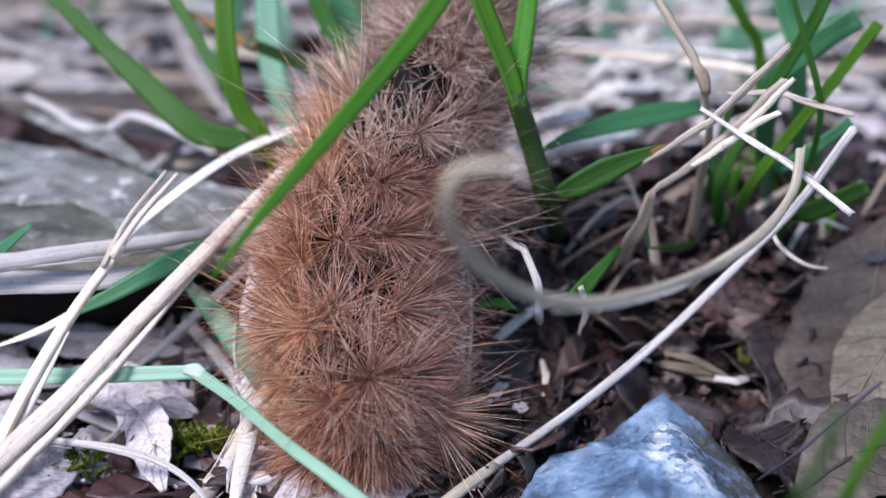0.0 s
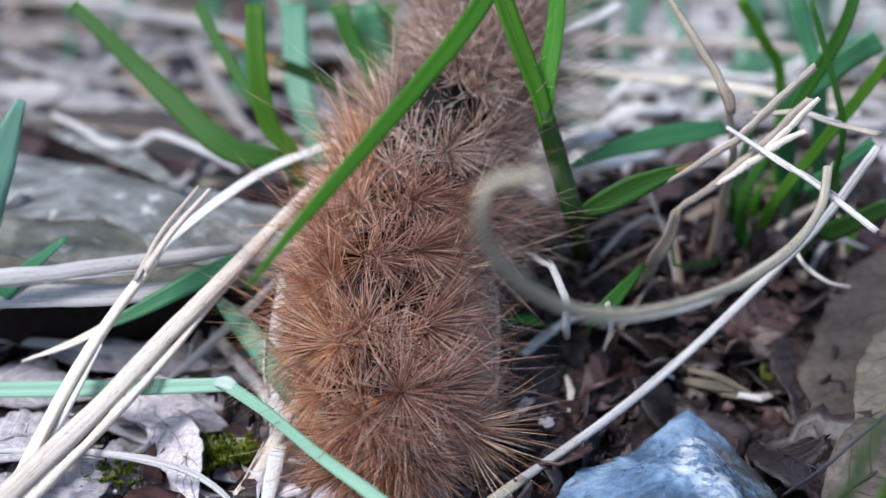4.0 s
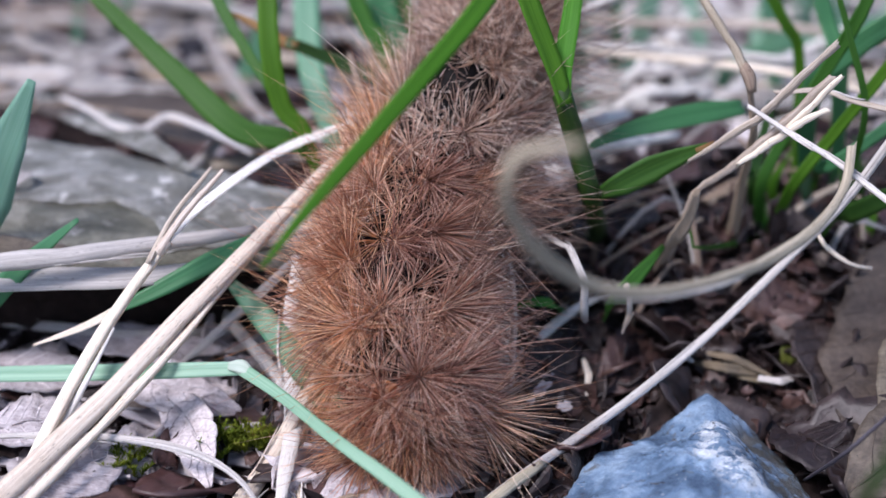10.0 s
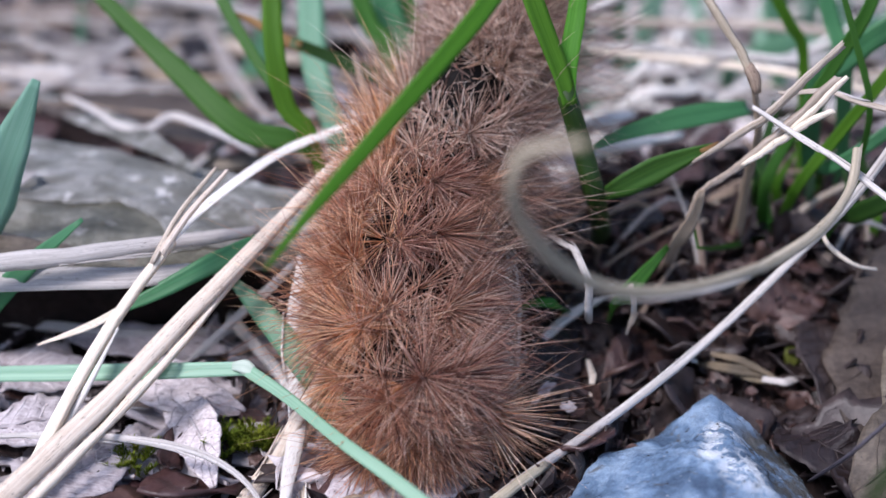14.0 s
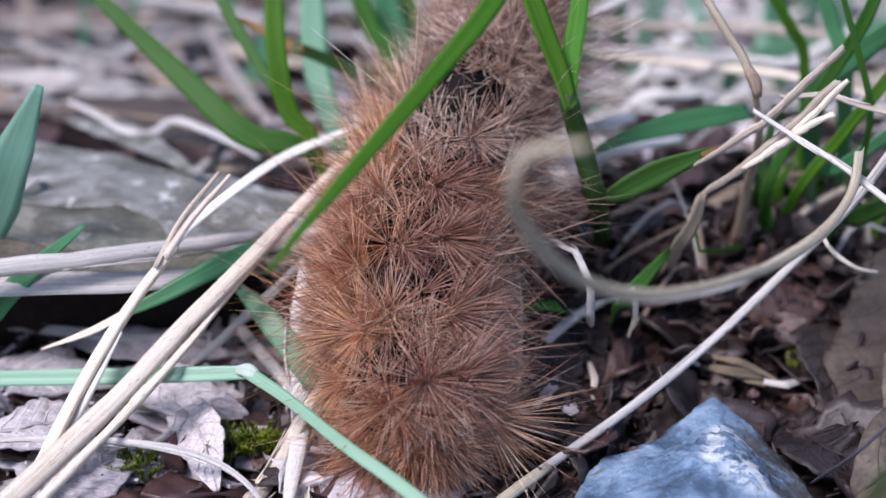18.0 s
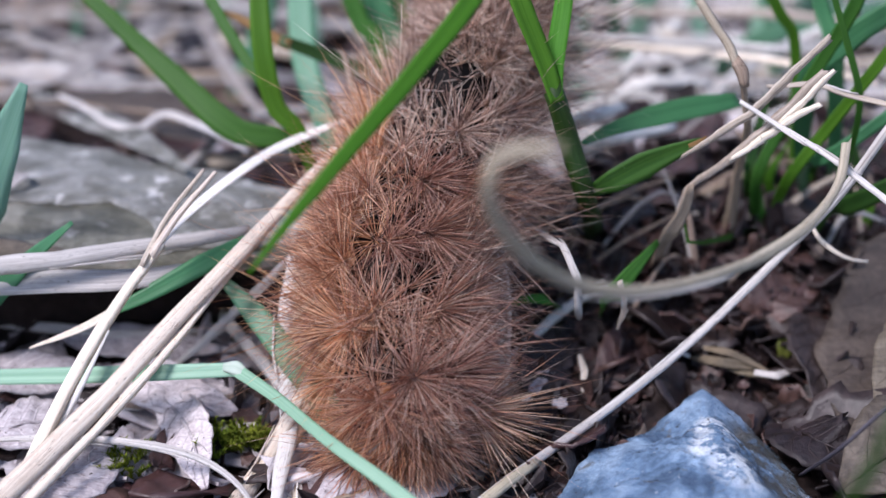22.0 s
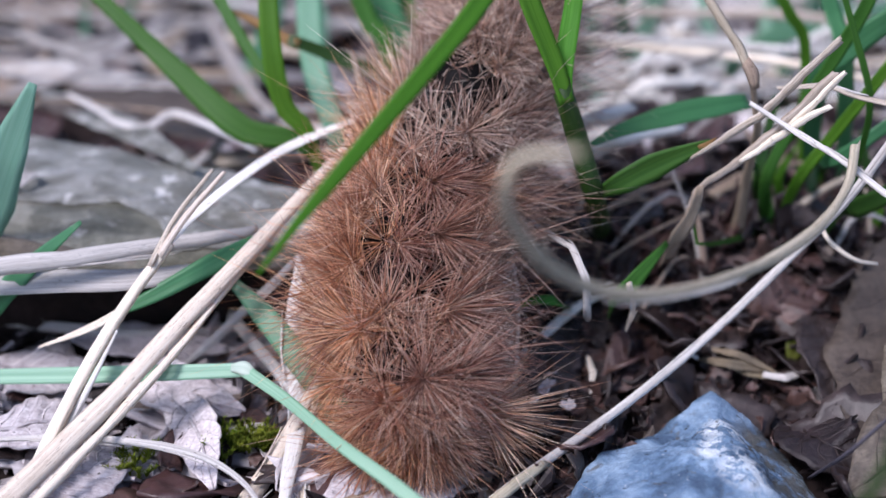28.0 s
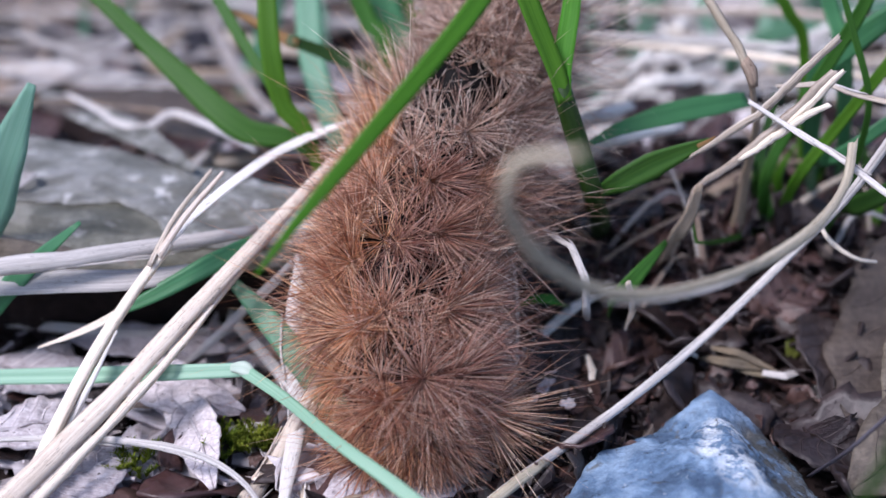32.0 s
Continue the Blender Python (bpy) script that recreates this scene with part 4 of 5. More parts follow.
# the thick split stem and its neighbour, leaning over the litter
split = empty("split_straw", (-27.0, 59.2, 0.0), "thick tan grass stem split lengthwise, leaning over litter", "straw")
part("stalk", tube([(-27.8, 59.1, 1.6), (-22.6, 66.8, 4.3), (-17.3, 72.8, 8.3), (-13.2, 77.8, 11.2), (-9.4, 83.6, 13.6), (-6.8, 87.4, 15.2)], [0.85, 0.8, 0.72, 0.62, 0.5, 0.4], 10, 34, 0.6, (0, -0.88, 0.47), 0.05, 3, 0.2), STRAW, split)
part("strip", tube([(-26.1, 58.6, 1.7), (-21.5, 66.1, 4.0), (-17.8, 70.9, 6.8), (-14.4, 75.9, 9.7), (-11.6, 80.3, 11.6)], [0.42, 0.4, 0.36, 0.28, 0.12], 8, 26, 0.5, (0, -0.88, 0.47), 0.1, 5, 0.3), STRAW, split, "bleached split strip")
part("strip", tube([(-28.7, 62.5, 0.4), (-23.9, 66.7, 3.1), (-18.3, 72.1, 7.6)], [0.3, 0.3, 0.12], 7, 20, 0.5, (0, -0.88, 0.47), 0.1, 6, 0.2), STRAW_PALE, split)

forked = empty("forked_straw", (-29.7, 65.2, 0.0), "pale dry grass stem with a frayed forked tip", "straw")
part("stalk", tube([(-28.7, 61.6, -2.3), (-26.3, 65.8, 1.4), (-22.6, 71.4, 7.6), (-18.4, 74.8, 13.0)], [0.66, 0.58, 0.52, 0.40], 9, 26, 0.6, (0, -0.88, 0.47), 0.06, 8, 0.3), STRAW, forked)
part("strip", tube([(-18.9, 74.2, 12.5), (-17.0, 76.1, 14.9), (-14.9, 77.5, 17.1)], [0.30, 0.28, 0.16], 7, 14, 0.45, (0, -0.88, 0.47), 0.1, 9, 0.3), STRAW, forked)
part("strip", tube([(-19.5, 73.7, 12.0), (-18.0, 76.0, 14.5), (-15.7, 77.8, 17.1)], [0.22, 0.22, 0.14], 7, 14, 0.45, (0, -0.88, 0.47), 0.1, 10, 0.3), STRAW_TAN, forked)
part("strip", tube([(-25.4, 67.0, 1.5), (-23.5, 69.0, 4.9), (-21.7, 71.4, 8.1)], [0.3, 0.26, 0.1], 7, 14, 0.5, (0, -0.88, 0.47), 0.1, 12, 0.3), STRAW_PALE, forked)
part("blade", ribbon([(-18.9, 74.8, 12.4), (-17.0, 77.5, 13.9), (-14.3, 81.9, 14.8), (-11.5, 87.5, 14.7), (-6.5, 89.4, 16.2)], [0.4, 0.65, 0.8, 0.7, 0.4], (0, -0.7, 0.7), 0.35, 0.2, 26), PAPERY_LIT, forked, "bleached papery leaf")

stem("long_straw", [(1.0, 59.1, 1.5), (4.2, 63.8, 1.2), (12.1, 70.8, 2.7), (18.3, 75.3, 5.5), (24.0, 77.6, 10.8), (27.6, 77.8, 15.6), (30.3, 77.5, 21.4)], 0, STRAW_PALE, "long bleached grass stem leaning across the litter", "straw", seed=11, taper=[0.66, 0.68, 0.68, 0.66, 0.64, 0.62, 0.6], n=34, flat=0.8, groove=0.03, fray=1)
part("sheath", tube([(2.8, 62.2, 0.9), (4.8, 64.2, 1.4), (6.9, 66.0, 1.7)], [0.40, 0.38, 0.34], 9, 10, 0.8, (0, -0.88, 0.47), 0.08, 13), TENDRIL, bpy.data.objects["long_straw"], "tan torn sheath")

# the wide papery leaf under the caterpillar, and the shreds at its foot
paper = empty("papery_leaf", (-1.7, 62.6, -0.5), "wide bleached papery grass leaf carrying the caterpillar", "dead leaf")
part("lamina", ribbon([(-1.7, 62.6, -0.5), (-2.6, 72.9, -2.2), (-2.6, 76.6, 2.6), (-2.4, 81.0, 7.7), (-1.1, 85.6, 11.0)], [9.5, 14.9, 15.9, 15.9, 13.3], (0.02, -0.80, 0.60), 0.02, 0.25, 30, 0, 0.03, 3), STRAW, paper)
part("midrib", tube([(-1.7, 62.3, -0.2), (-2.6, 72.7, -2.0), (-2.6, 76.4, 2.8), (-2.4, 80.7, 7.8)], [0.3, 0.5, 0.45, 0.3], 7, 20), STRAW, paper)
part("leaf_edge", tube([(4.7, 80.0, 11.2), (5.2, 76.6, 8.5), (5.2, 73.9, 5.5), (5.0, 71.1, 2.8)], [0.12, 0.2, 0.22, 0.12], 7, 24, 0.7, (0, -0.88, 0.47), 0.15, 71), STRAW, paper, "bright curled leaf edge")
stem("straw", [(-9.7, 62.4, 1.0), (-9.7, 70.7, 2.1), (-10.5, 74.4, 4.8), (-10.2, 78.9, 9.1)], 0.9, PAPERY_LIT, "upright bleached papery strip beside the caterpillar", seed=14, taper=[0.8, 1.5, 1.6, 1.0], flat=0.35)
stem("straw", [(-12.4, 62.2, 0.4), (-11.5, 67.2, -0.3), (-8.9, 70.4, 3.7), (-7.7, 72.4, 5.2)], 1.0, STRAW, "short tan strip of dry grass", seed=15, taper=[1.5, 1.4, 1.0, 0.6], flat=0.35)
stem("straw", [(-8.6, 62.5, 0.3), (-9.4, 69.0, 0.0), (-8.4, 71.9, 3.2)], 0.9, STRAW, "short tan strip of dry grass", seed=16, taper=[0.7, 1.0, 0.6], flat=0.35)
stem("straw", [(-8.3, 63.6, 0.3), (-9.2, 69.6, 0.0), (-8.3, 73.8, 3.8)], 0.8, STRAW_PALE, "thin bleached strip of dry grass", seed=17, taper=[0.4, 0.6, 0.4], flat=0.4)
stem("straw", [(-4.6, 63.1, 0.2), (-7.0, 67.8, 1.0), (-9.4, 72.2, 1.5), (-16.1, 81.7, 3.0)], 0.9, STRAW_PALE, "pale straw lying on leaf scraps", seed=18, taper=[0.4, 0.7, 1.0, 0.9], flat=0.6)
stem("straw", [(-19.3, 77.9, 0.8), (-15.0, 78.9, 4.7), (-10.4, 80.1, 9.2)], 0.9, STRAW_PALE, "thin bluish-white straw over leaf scraps", seed=19, taper=[0.45, 0.75, 0.6])
stem("straw", [(-30.5, 67.2, 2.0), (-25.1, 67.0, 2.5), (-19.3, 66.1, 2.9), (-15.0, 64.8, 2.8), (-12.3, 63.3, 2.0), (-10.7, 61.7, 0.7)], 0.9, STRAW_PALE, "curved white straw lying on leaf scraps", seed=20, taper=[0.35, 0.5, 0.55, 0.6, 0.55, 0.35], n=30)
stem("straw", [(-25.0, 72.8, 0.9), (-17.9, 73.1, 1.0), (-13.6, 74.2, 1.0)], 0.5, STRAW_BROWN, "thin brown straw lying on leaf scraps", seed=21)
stem("straw", [(-36.0, 83.2, 1.4), (-28.5, 81.7, 1.6), (-22.4, 81.2, 1.6), (-15.4, 83.1, 1.0)], 1.0, STRAW_PALE, "pale straw in the shade of the bark", seed=22, taper=[0.7, 0.9, 0.9, 0.5])
stem("straw", [(-32.3, 74.2, 11.0), (-25.9, 74.9, 11.5), (-19.8, 76.9, 11.6), (-13.6, 80.5, 11.0)], 1.6, STRAW_GREY, "thick grey-tan straw lying along the bark edge", seed=23, taper=[1.4, 1.3, 1.2, 0.8], n=26)
thing("grass_strap", ribbon([(-34.1, 76.1, 8.6), (-27.1, 75.6, 9.4), (-21.3, 75.7, 9.6), (-15.5, 78.8, 9.0)], [1.7, 1.8, 1.6, 1.0], (0, -0.6, 0.8), 0.12, 0.3, 24, 0, 0.05, 4), STRAW_GREY, "flat grey-brown dry leaf strap along the bark edge", "dead leaf")

# curled dry tendril that arches towards the eye
tendril = stem("curled_straw", [(26.4, 75.0, 20.9), (25.7, 72.9, 19.1), (23.2, 69.0, 18.2), (19.3, 64.5, 18.2), (14.9, 59.5, 19.4), (10.6, 55.7, 20.8), (7.3, 53.3, 22.6), (4.5, 50.5, 25.9), (3.0, 48.7, 29.0), (3.0, 48.0, 30.9), (3.0, 48.2, 31.2), (4.0, 46.6, 32.5), (5.4, 43.9, 33.8)], 0, TENDRIL, "curled dry tan tendril arching over the litter", "straw", seed=24, taper=[0.75, 0.7, 0.85, 0.88, 0.78, 0.72, 0.72, 0.76, 0.8, 0.78, 0.7, 0.5], n=64, flat=0.42, groove=0.3)
stem("straw", kink([(10.0, 74.0, 8.4), (9.7, 73.3, 11.4), (8.8, 75.3, 12.9), (6.5, 86.8, 9.0)]), 0.8, STRAW_PALE, "thin pale straw tangled under the grass", seed=25, taper=[0.6, 0.42, 0.36, 0.3])
stem("straw", [(13.2, 76.9, 5.3), (13.4, 76.0, 7.9), (12.8, 75.0, 10.3)], 0.7, STRAW, "short bent straw in the litter", seed=26, taper=[0.2, 0.42, 0.45])
stem("straw", [(5.6, 77.5, 2.2), (9.5, 82.4, 3.2), (13.7, 86.2, 4.0), (17.7, 92.6, 4.0)], 1.0, STRAW_PALE, "pale straw in the litter", seed=27, taper=[0.6, 0.75, 0.7, 0.5])

stem("straw", [(-7.5, 93.6, 20.0), (-6.4, 89.4, 18.8), (-5.3, 86.3, 17.0), (-4.0, 84.5, 13.5)], 0, STRAW_BROWN, "short brown stub of stalk beside the caterpillar", seed=77, taper=[0.35, 0.6, 0.8, 0.9], fray=0)

# the tangle of dry stems
node_stem = empty("jointed_straw", (23.3, 89.2, 6.0), "tan jointed grass stem with a dark node", "straw")
part("stalk", tube(kink([(16.6, 87.3, 29.2), (18.4, 85.1, 26.7), (20.2, 83.4, 24.4), (21.0, 82.2, 22.8)]), [0.30, 0.33, 0.36, 0.33], 9, 24, 0.8, (0, -0.88, 0.47), 0.10, 28), TENDRIL, node_stem)
part("stalk", tube(kink([(21.0, 82.3, 23.0), (22.1, 82.9, 18.8), (22.7, 86.5, 12.7), (23.3, 89.2, 6.0)]), [0.20, 0.28, 0.40, 0.5], 9, 24, 0.6, (0, -0.88, 0.47), 0.12, 29), STRAW_BROWN, node_stem)
part("node", tube([(20.6, 82.4, 23.6), (21.0, 82.1, 23.0), (21.2, 81.8, 22.2)], [0.34, 0.42, 0.28], 9, 8, 0.9, (0, -0.88, 0.47), 0.1, 30), STRAW_BROWN, node_stem, "dark stem joint")

branch = empty("branched_straw", (17.5, 86.0, 6.0), "branched dry stem leaning out of the grass", "straw")
part("stalk", tube(kink([(25.5, 78.7, 26.6), (23.5, 78.9, 24.1), (21.3, 79.5, 21.0), (18.8, 79.6, 19.0), (16.8, 80.3, 17.1)]), [0.25, 0.28, 0.31, 0.31, 0.29, 0.28, 0.26, 0.23, 0.2, 0.16], 9, 30, 0.5, (0, -0.88, 0.47), 0.16, 31, 0.3), STRAW_TAN, branch)
part("stalk", tube(kink([(25.4, 78.0, 24.5), (23.9, 78.1, 22.4), (21.9, 78.4, 19.9), (20.3, 78.6, 18.2), (17.7, 79.9, 15.1), (17.4, 80.7, 12.4), (17.5, 86.0, 6.0)]), [0.30, 0.38, 0.40, 0.36, 0.30, 0.25, 0.24, 0.22, 0.26, 0.32, 0.38], 9, 60, 0.45, (0, -0.88, 0.47), 0.18, 32, 0.35), STRAW_TAN, branch)
part("strip", tube([(25.7, 77.5, 24.8), (24.2, 77.6, 22.7), (22.3, 77.9, 20.3)], [0.2, 0.27, 0.12], 8, 22, 0.4, (0, -0.88, 0.47), 0.12, 35, 0.2), STRAW, branch, "bleached split end")
part("sheath", ribbon([(17.8, 79.6, 15.6), (17.5, 80.0, 13.2), (16.6, 80.8, 10.5), (16.7, 85.5, 6.0)], [0.6, 1.3, 1.4, 0.9], (0.3, -0.85, 0.4), 0.3, 0.2, 16), STRAW_BROWN, branch, "brown torn sheath")
part("strip", tube([(24.9, 76.6, 22.9), (23.2, 77.4, 21.3), (21.4, 78.1, 19.3), (20.1, 78.4, 18.1)], [0.15, 0.24, 0.22, 0.14], 7, 28, 0.5, (0, -0.88, 0.47), 0.18, 33), STRAW, branch)

stem("straw", [(20.3, 78.5, 22.2), (22.8, 77.3, 21.0), (25.9, 75.4, 19.6), (29.3, 72.2, 17.8)], 0, STRAW_PALE, "stiff bleached straw crossing the grass", seed=34, taper=[0.34, 0.46, 0.5, 0.5], n=30)
stem("straw", [(22.8, 81.3, 22.2), (25.9, 81.4, 22.4), (27.9, 80.2, 22.1), (30.6, 78.9, 21.9)], 0, STRAW_TAN, "thin tan straw crossing the grass", seed=35, taper=[0.3, 0.35, 0.4, 0.4], n=36)
stem("straw", [(26.6, 79.8, 12.9), (27.0, 78.8, 12.0), (28.2, 78.3, 11.1), (29.5, 78.5, 10.4), (31.0, 79.3, 9.8)], 0, STRAW, "small hooked straw in the litter", seed=36, taper=[0.3, 0.38, 0.36, 0.3, 0.2], fray=0)
stem("straw", [(8.9, 100.7, 20.4), (12.7, 103.5, 21.4), (16.3, 106.3, 22.3)], 0, STRAW_PALE, "pale straw near the caterpillar", seed=37, taper=[0.8, 1.1, 1.0])
# bleached straws whose sky-lit white is partly painted in by the material
stem("straw", [(10.4, 115.1, 4.0), (11.6, 96.0, 13.5), (15.5, 99.2, 13.3)], 0, PAPERY_LIT, "flat bleached straw between the grass shoots", seed=46, taper=[1.4, 1.8, 0.9], flat=0.4)
stem("straw", [(12.3, 112.8, 2.0), (13.7, 96.0, 11.5), (20.0, 100.3, 11.0)], 0, PAPERY_LIT, "bleached straw between the grass shoots", seed=47, taper=[0.9, 1.1, 0.7])
stem("straw", [(18.2, 130.7, 1.0), (17.9, 118.4, 8.9), (20.5, 119.0, 12.3)], 0, PAPERY_LIT, "bleached straw jutting between the grass shoots", seed=48, taper=[1.4, 1.3, 0.8])
stem("straw", [(14.8, 120.9, 1.0), (18.6, 115.1, 9.0), (26.6, 119.0, 8.0)], 0, PAPERY_LIT, "bleached straw between the grass shoots", seed=49, taper=[0.8, 1.2, 0.9])
for k, (u0, w) in enumerate((((12.4, 118.3, 3.0), 1.0), ((13.7, 123.4, 3.0), 1.4), ((15.0, 115.6, 4.0), 0.8), ((17.4, 127.2, 3.0), 1.2), ((14.0, 130.4, 3.0), 1.0), ((19.8, 138.1, 3.0), 1.2))):
    p = np.array(u0)
    stem("straw", [p - (3.5, 1.0, 2.2), p, p + (5.0 + k % 2 * 3, 1.0 - k % 3, 1.0 - 0.5 * (k % 4))], 0, PAPERY_LIT, "short bleached straw between the grass shoots", "straw", "matted stems", seed=480 + k, taper=[w, w, w * 0.6], n=10, flat=0.5, fray=0)
stem("straw", [(10.9, 107.8, 16.6), (18.7, 108.6, 16.0), (26.0, 109.4, 15.4), (31.7, 109.2, 15.0)], 0, STRAW_PALE, "pale straw lying through the grass", seed=38, taper=[0.65, 0.7, 0.65, 0.5])
stem("straw", [(12.9, 111.4, 14.9), (21.3, 111.0, 14.2), (29.7, 106.8, 14.8), (37.4, 102.2, 14.6)], 0, STRAW, "tan straw lying through the grass", seed=39, taper=[0.7, 0.8, 0.8, 0.6])
stem("straw", [(14.4, 126.2, 13.0), (23.8, 126.1, 12.9), (33.8, 124.2, 13.5), (45.4, 120.6, 13.0)], 0, STRAW_TAN, "tan straw lying through the grass", seed=40, taper=[0.9, 1.0, 1.0, 0.8])


def shade_straws():
    """Fine dead stems matted under the grass tufts."""
    rng = np.random.RandomState(71)
    for k in range(46):
        x, y = rng.uniform(6, 42), rng.uniform(84, 106)
        z = ground_height(x, y) + rng.uniform(0.5, 3.5)
        a = rng.uniform(-0.4, 2.2)
        L = rng.uniform(6, 17)
        way = np.array((math.cos(a) * 0.8, math.sin(a) * 0.5, rng.normal(0.1, 0.35)))
        p = np.array((x, y, z))
        e0, e1 = p - way * L / 2, p + way * L / 2
        e0[2], e1[2] = ground_height(e0[0], e0[1]) + 0.3, max(ground_height(e1[0], e1[1]) + 0.2, e1[2])
        w = rng.uniform(0.25, 0.6)
        stem("straw", [e0, p + rng.normal(0, 0.8, 3), e1], 0, (STRAW_BROWN, STRAW_TAN, STRAW_BROWN, STRAW_GREY)[k % 4], ("brown", "tan", "brown", "grey")[k % 4] + " fine dry stem matted under the grass", "straw", "matted stems", seed=400 + k, taper=[w, w, w * 0.5], n=9, sides=6, fray=0)


shade_straws()

# wood chips beside the stone
def chip(pts, widths, mat, label, seed):
    thing("wood_chip", ribbon(kink(pts), widths, (0.1, -0.6, 0.8), 0.3, 0.3, 18, 8, 0.12, seed), mat, label, "wood chip", "wood chips")


chip([(19.1, 79.0, 1.6), (21.2, 77.4, 2.2), (23.8, 77.6, 1.7)], [0.3, 0.75, 0.85, 0.6], CHIP, "flat tan sliver of dry stem", 1)
chip([(19.9, 79.5, 2.2), (21.8, 78.1, 2.6), (24.5, 77.0, 1.8)], [0.25, 0.6, 0.6, 0.2], CHIP, "curved tan sliver of dry stem", 2)
chip([(20.4, 78.9, 1.4), (22.4, 77.2, 1.6), (24.3, 77.1, 1.2)], [0.2, 0.5, 0.5, 0.2], CHIP, "flat tan sliver of dry stem", 3)
chip([(17.3, 79.2, 2.6), (17.9, 77.9, 2.9), (18.8, 77.9, 2.4)], [0.4, 0.7, 0.3], STRAW_PALE, "small pale splinter under the stem", 4)
chip([(23.4, 76.8, 1.8), (24.8, 76.1, 2.0), (26.7, 77.5, 1.6)], [0.5, 0.6, 0.25], STRAW_GREY, "small pale splinter beside the stone", 5)
chip([(12.2, 77.6, 1.0), (12.8, 77.9, 1.5), (13.7, 78.0, 1.2)], [0.4, 0.8, 0.3], LITTER_PALE, "small whitish flake on the litter", 6)
chip([(10.8, 75.2, 1.0), (11.0, 76.6, 1.8), (10.8, 78.5, 2.0)], [0.2, 0.6, 0.3], STRAW, "narrow curved flake on the litter", 7)


# ---- fresh grass ----
def blade(parent, pts, widths, mat, face=(0, -0.88, 0.47), fold=0.22, n=26, twist=0, label="", wave=0.02, seed=1):
    return part("blade", ribbon(pts, widths, face, fold, 0.16, n, twist, wave, seed), mat, parent, label)


# the arching blade in front of the caterpillar
arch = empty("arching_grass", (13.9, 96.2, 2.0), "single bright green grass blade drooping past the caterpillar", "grass")
front_blade = blade(arch, [(13.9, 96.2, 2.0), (11.3, 83.5, 12.4), (10.0, 83.9, 16.3), (8.5, 84.0, 20.8), (8.8, 85.7, 24.6), (8.9, 87.2, 29.0), (8.0, 85.2, 33.8), (5.6, 79.7, 34.2), (2.3, 71.4, 31.3), (-0.6, 67.7, 28.6), (-4.0, 64.3, 25.4), (-7.4, 61.3, 22.1), (-9.7, 59.5, 19.5)], [0.45, 0.45, 0.45, 0.5, 0.8, 1.1, 1.25, 1.25, 1.25, 1.2, 1.05, 0.8, 0.2], GRASS, (0.3, -0.85, 0.42), 0.3, 90)

tuft_a = empty("grass_tuft", (-7.4, 87.1, 0.0), "tuft of young green grass rooted behind the bark", "grass", "grass tufts")
blade(tuft_a, [(-6.5, 88.1, 0.0), (-10.0, 89.4, 12.8), (-15.7, 89.9, 14.9), (-20.4, 92.6, 17.9), (-24.7, 95.3, 20.8), (-29.1, 98.0, 23.8)], [0.5, 0.5, 0.6, 0.8, 1.7, 2.1, 1.9, 1.55, 1.3, 1.0], GRASS_DEEP, fold=0.2, n=44, wave=0.12)
blade(tuft_a, [(-7.1, 86.3, 0.0), (-10.2, 88.4, 14.2), (-12.2, 88.9, 17.2), (-13.1, 89.9, 21.3), (-13.5, 92.3, 25.8)], [0.5, 0.5, 0.5, 0.6, 1.3, 1.55, 1.55, 1.4], GRASS, fold=0.3, n=36)
blade(tuft_a, [(-10.6, 89.3, 14.8), (-13.6, 91.6, 18.0), (-16.3, 94.3, 21.1), (-18.8, 97.1, 24.3)], [0.4, 0.8, 0.9, 0.9], GRASS_DEEP, fold=0.35)
blade(tuft_a, [(-6.4, 92.8, 0.0), (-8.9, 95.8, 11.1), (-11.3, 100.8, 16.2), (-12.2, 106.1, 21.9)], [0.8, 0.8, 1.0, 1.8, 2.2, 2.3, 2.2], GRASS_SEA, fold=0.12)
blade(tuft_a, kink([(-1.1, 94.0, 0.0), (-2.1, 96.0, 15.7), (-6.9, 96.4, 17.6), (-9.9, 96.5, 18.8), (-12.7, 96.0, 20.1)]), [0.6, 0.7, 0.8, 1.0, 1.1, 1.1, 0.9], GRASS_BASE, fold=0.4, label="greenish stalk turning brown")
blade(tuft_a, [(-11.9, 96.0, 19.6), (-13.2, 96.1, 20.2), (-15.9, 96.8, 21.5), (-17.8, 97.1, 22.1)], [0.9, 0.9, 0.6, 0.3], GRASS_DRYING, fold=0.3, label="withered brown blade end")

tuft_b = empty("grass_tuft", (-1.1, 94.0, 0.0), "tuft of green grass near the caterpillar", "grass", "grass tufts")
blade(tuft_b, [(-1.1, 94.0, 0.0), (-4.9, 101.1, 16.7), (-6.6, 102.4, 19.2), (-8.2, 104.1, 22.6)], [1.0, 1.5, 1.6, 1.5], GRASS_DEEP, fold=0.3)
blade(tuft_b, [(-0.9, 94.0, 0.0), (-3.9, 103.0, 16.1), (-5.1, 104.6, 19.1), (-6.0, 106.1, 22.1)], [1.2, 2.2, 2.6, 2.4], GRASS_TEAL, fold=0.25)
blade(tuft_b, [(-0.4, 94.1, 0.0), (-2.8, 103.9, 15.8), (-3.5, 105.5, 18.8), (-4.0, 107.1, 21.8)], [1.0, 1.5, 1.6, 1.4], GRASS_DEEP, fold=0.25)
blade(tuft_b, [(3.3, 95.3, 0.0), (2.5, 102.0, 24.9), (0.2, 98.8, 23.2), (-3.0, 96.8, 21.5)], [0.8, 1.5, 1.4, 0.4], GRASS, fold=0.25)

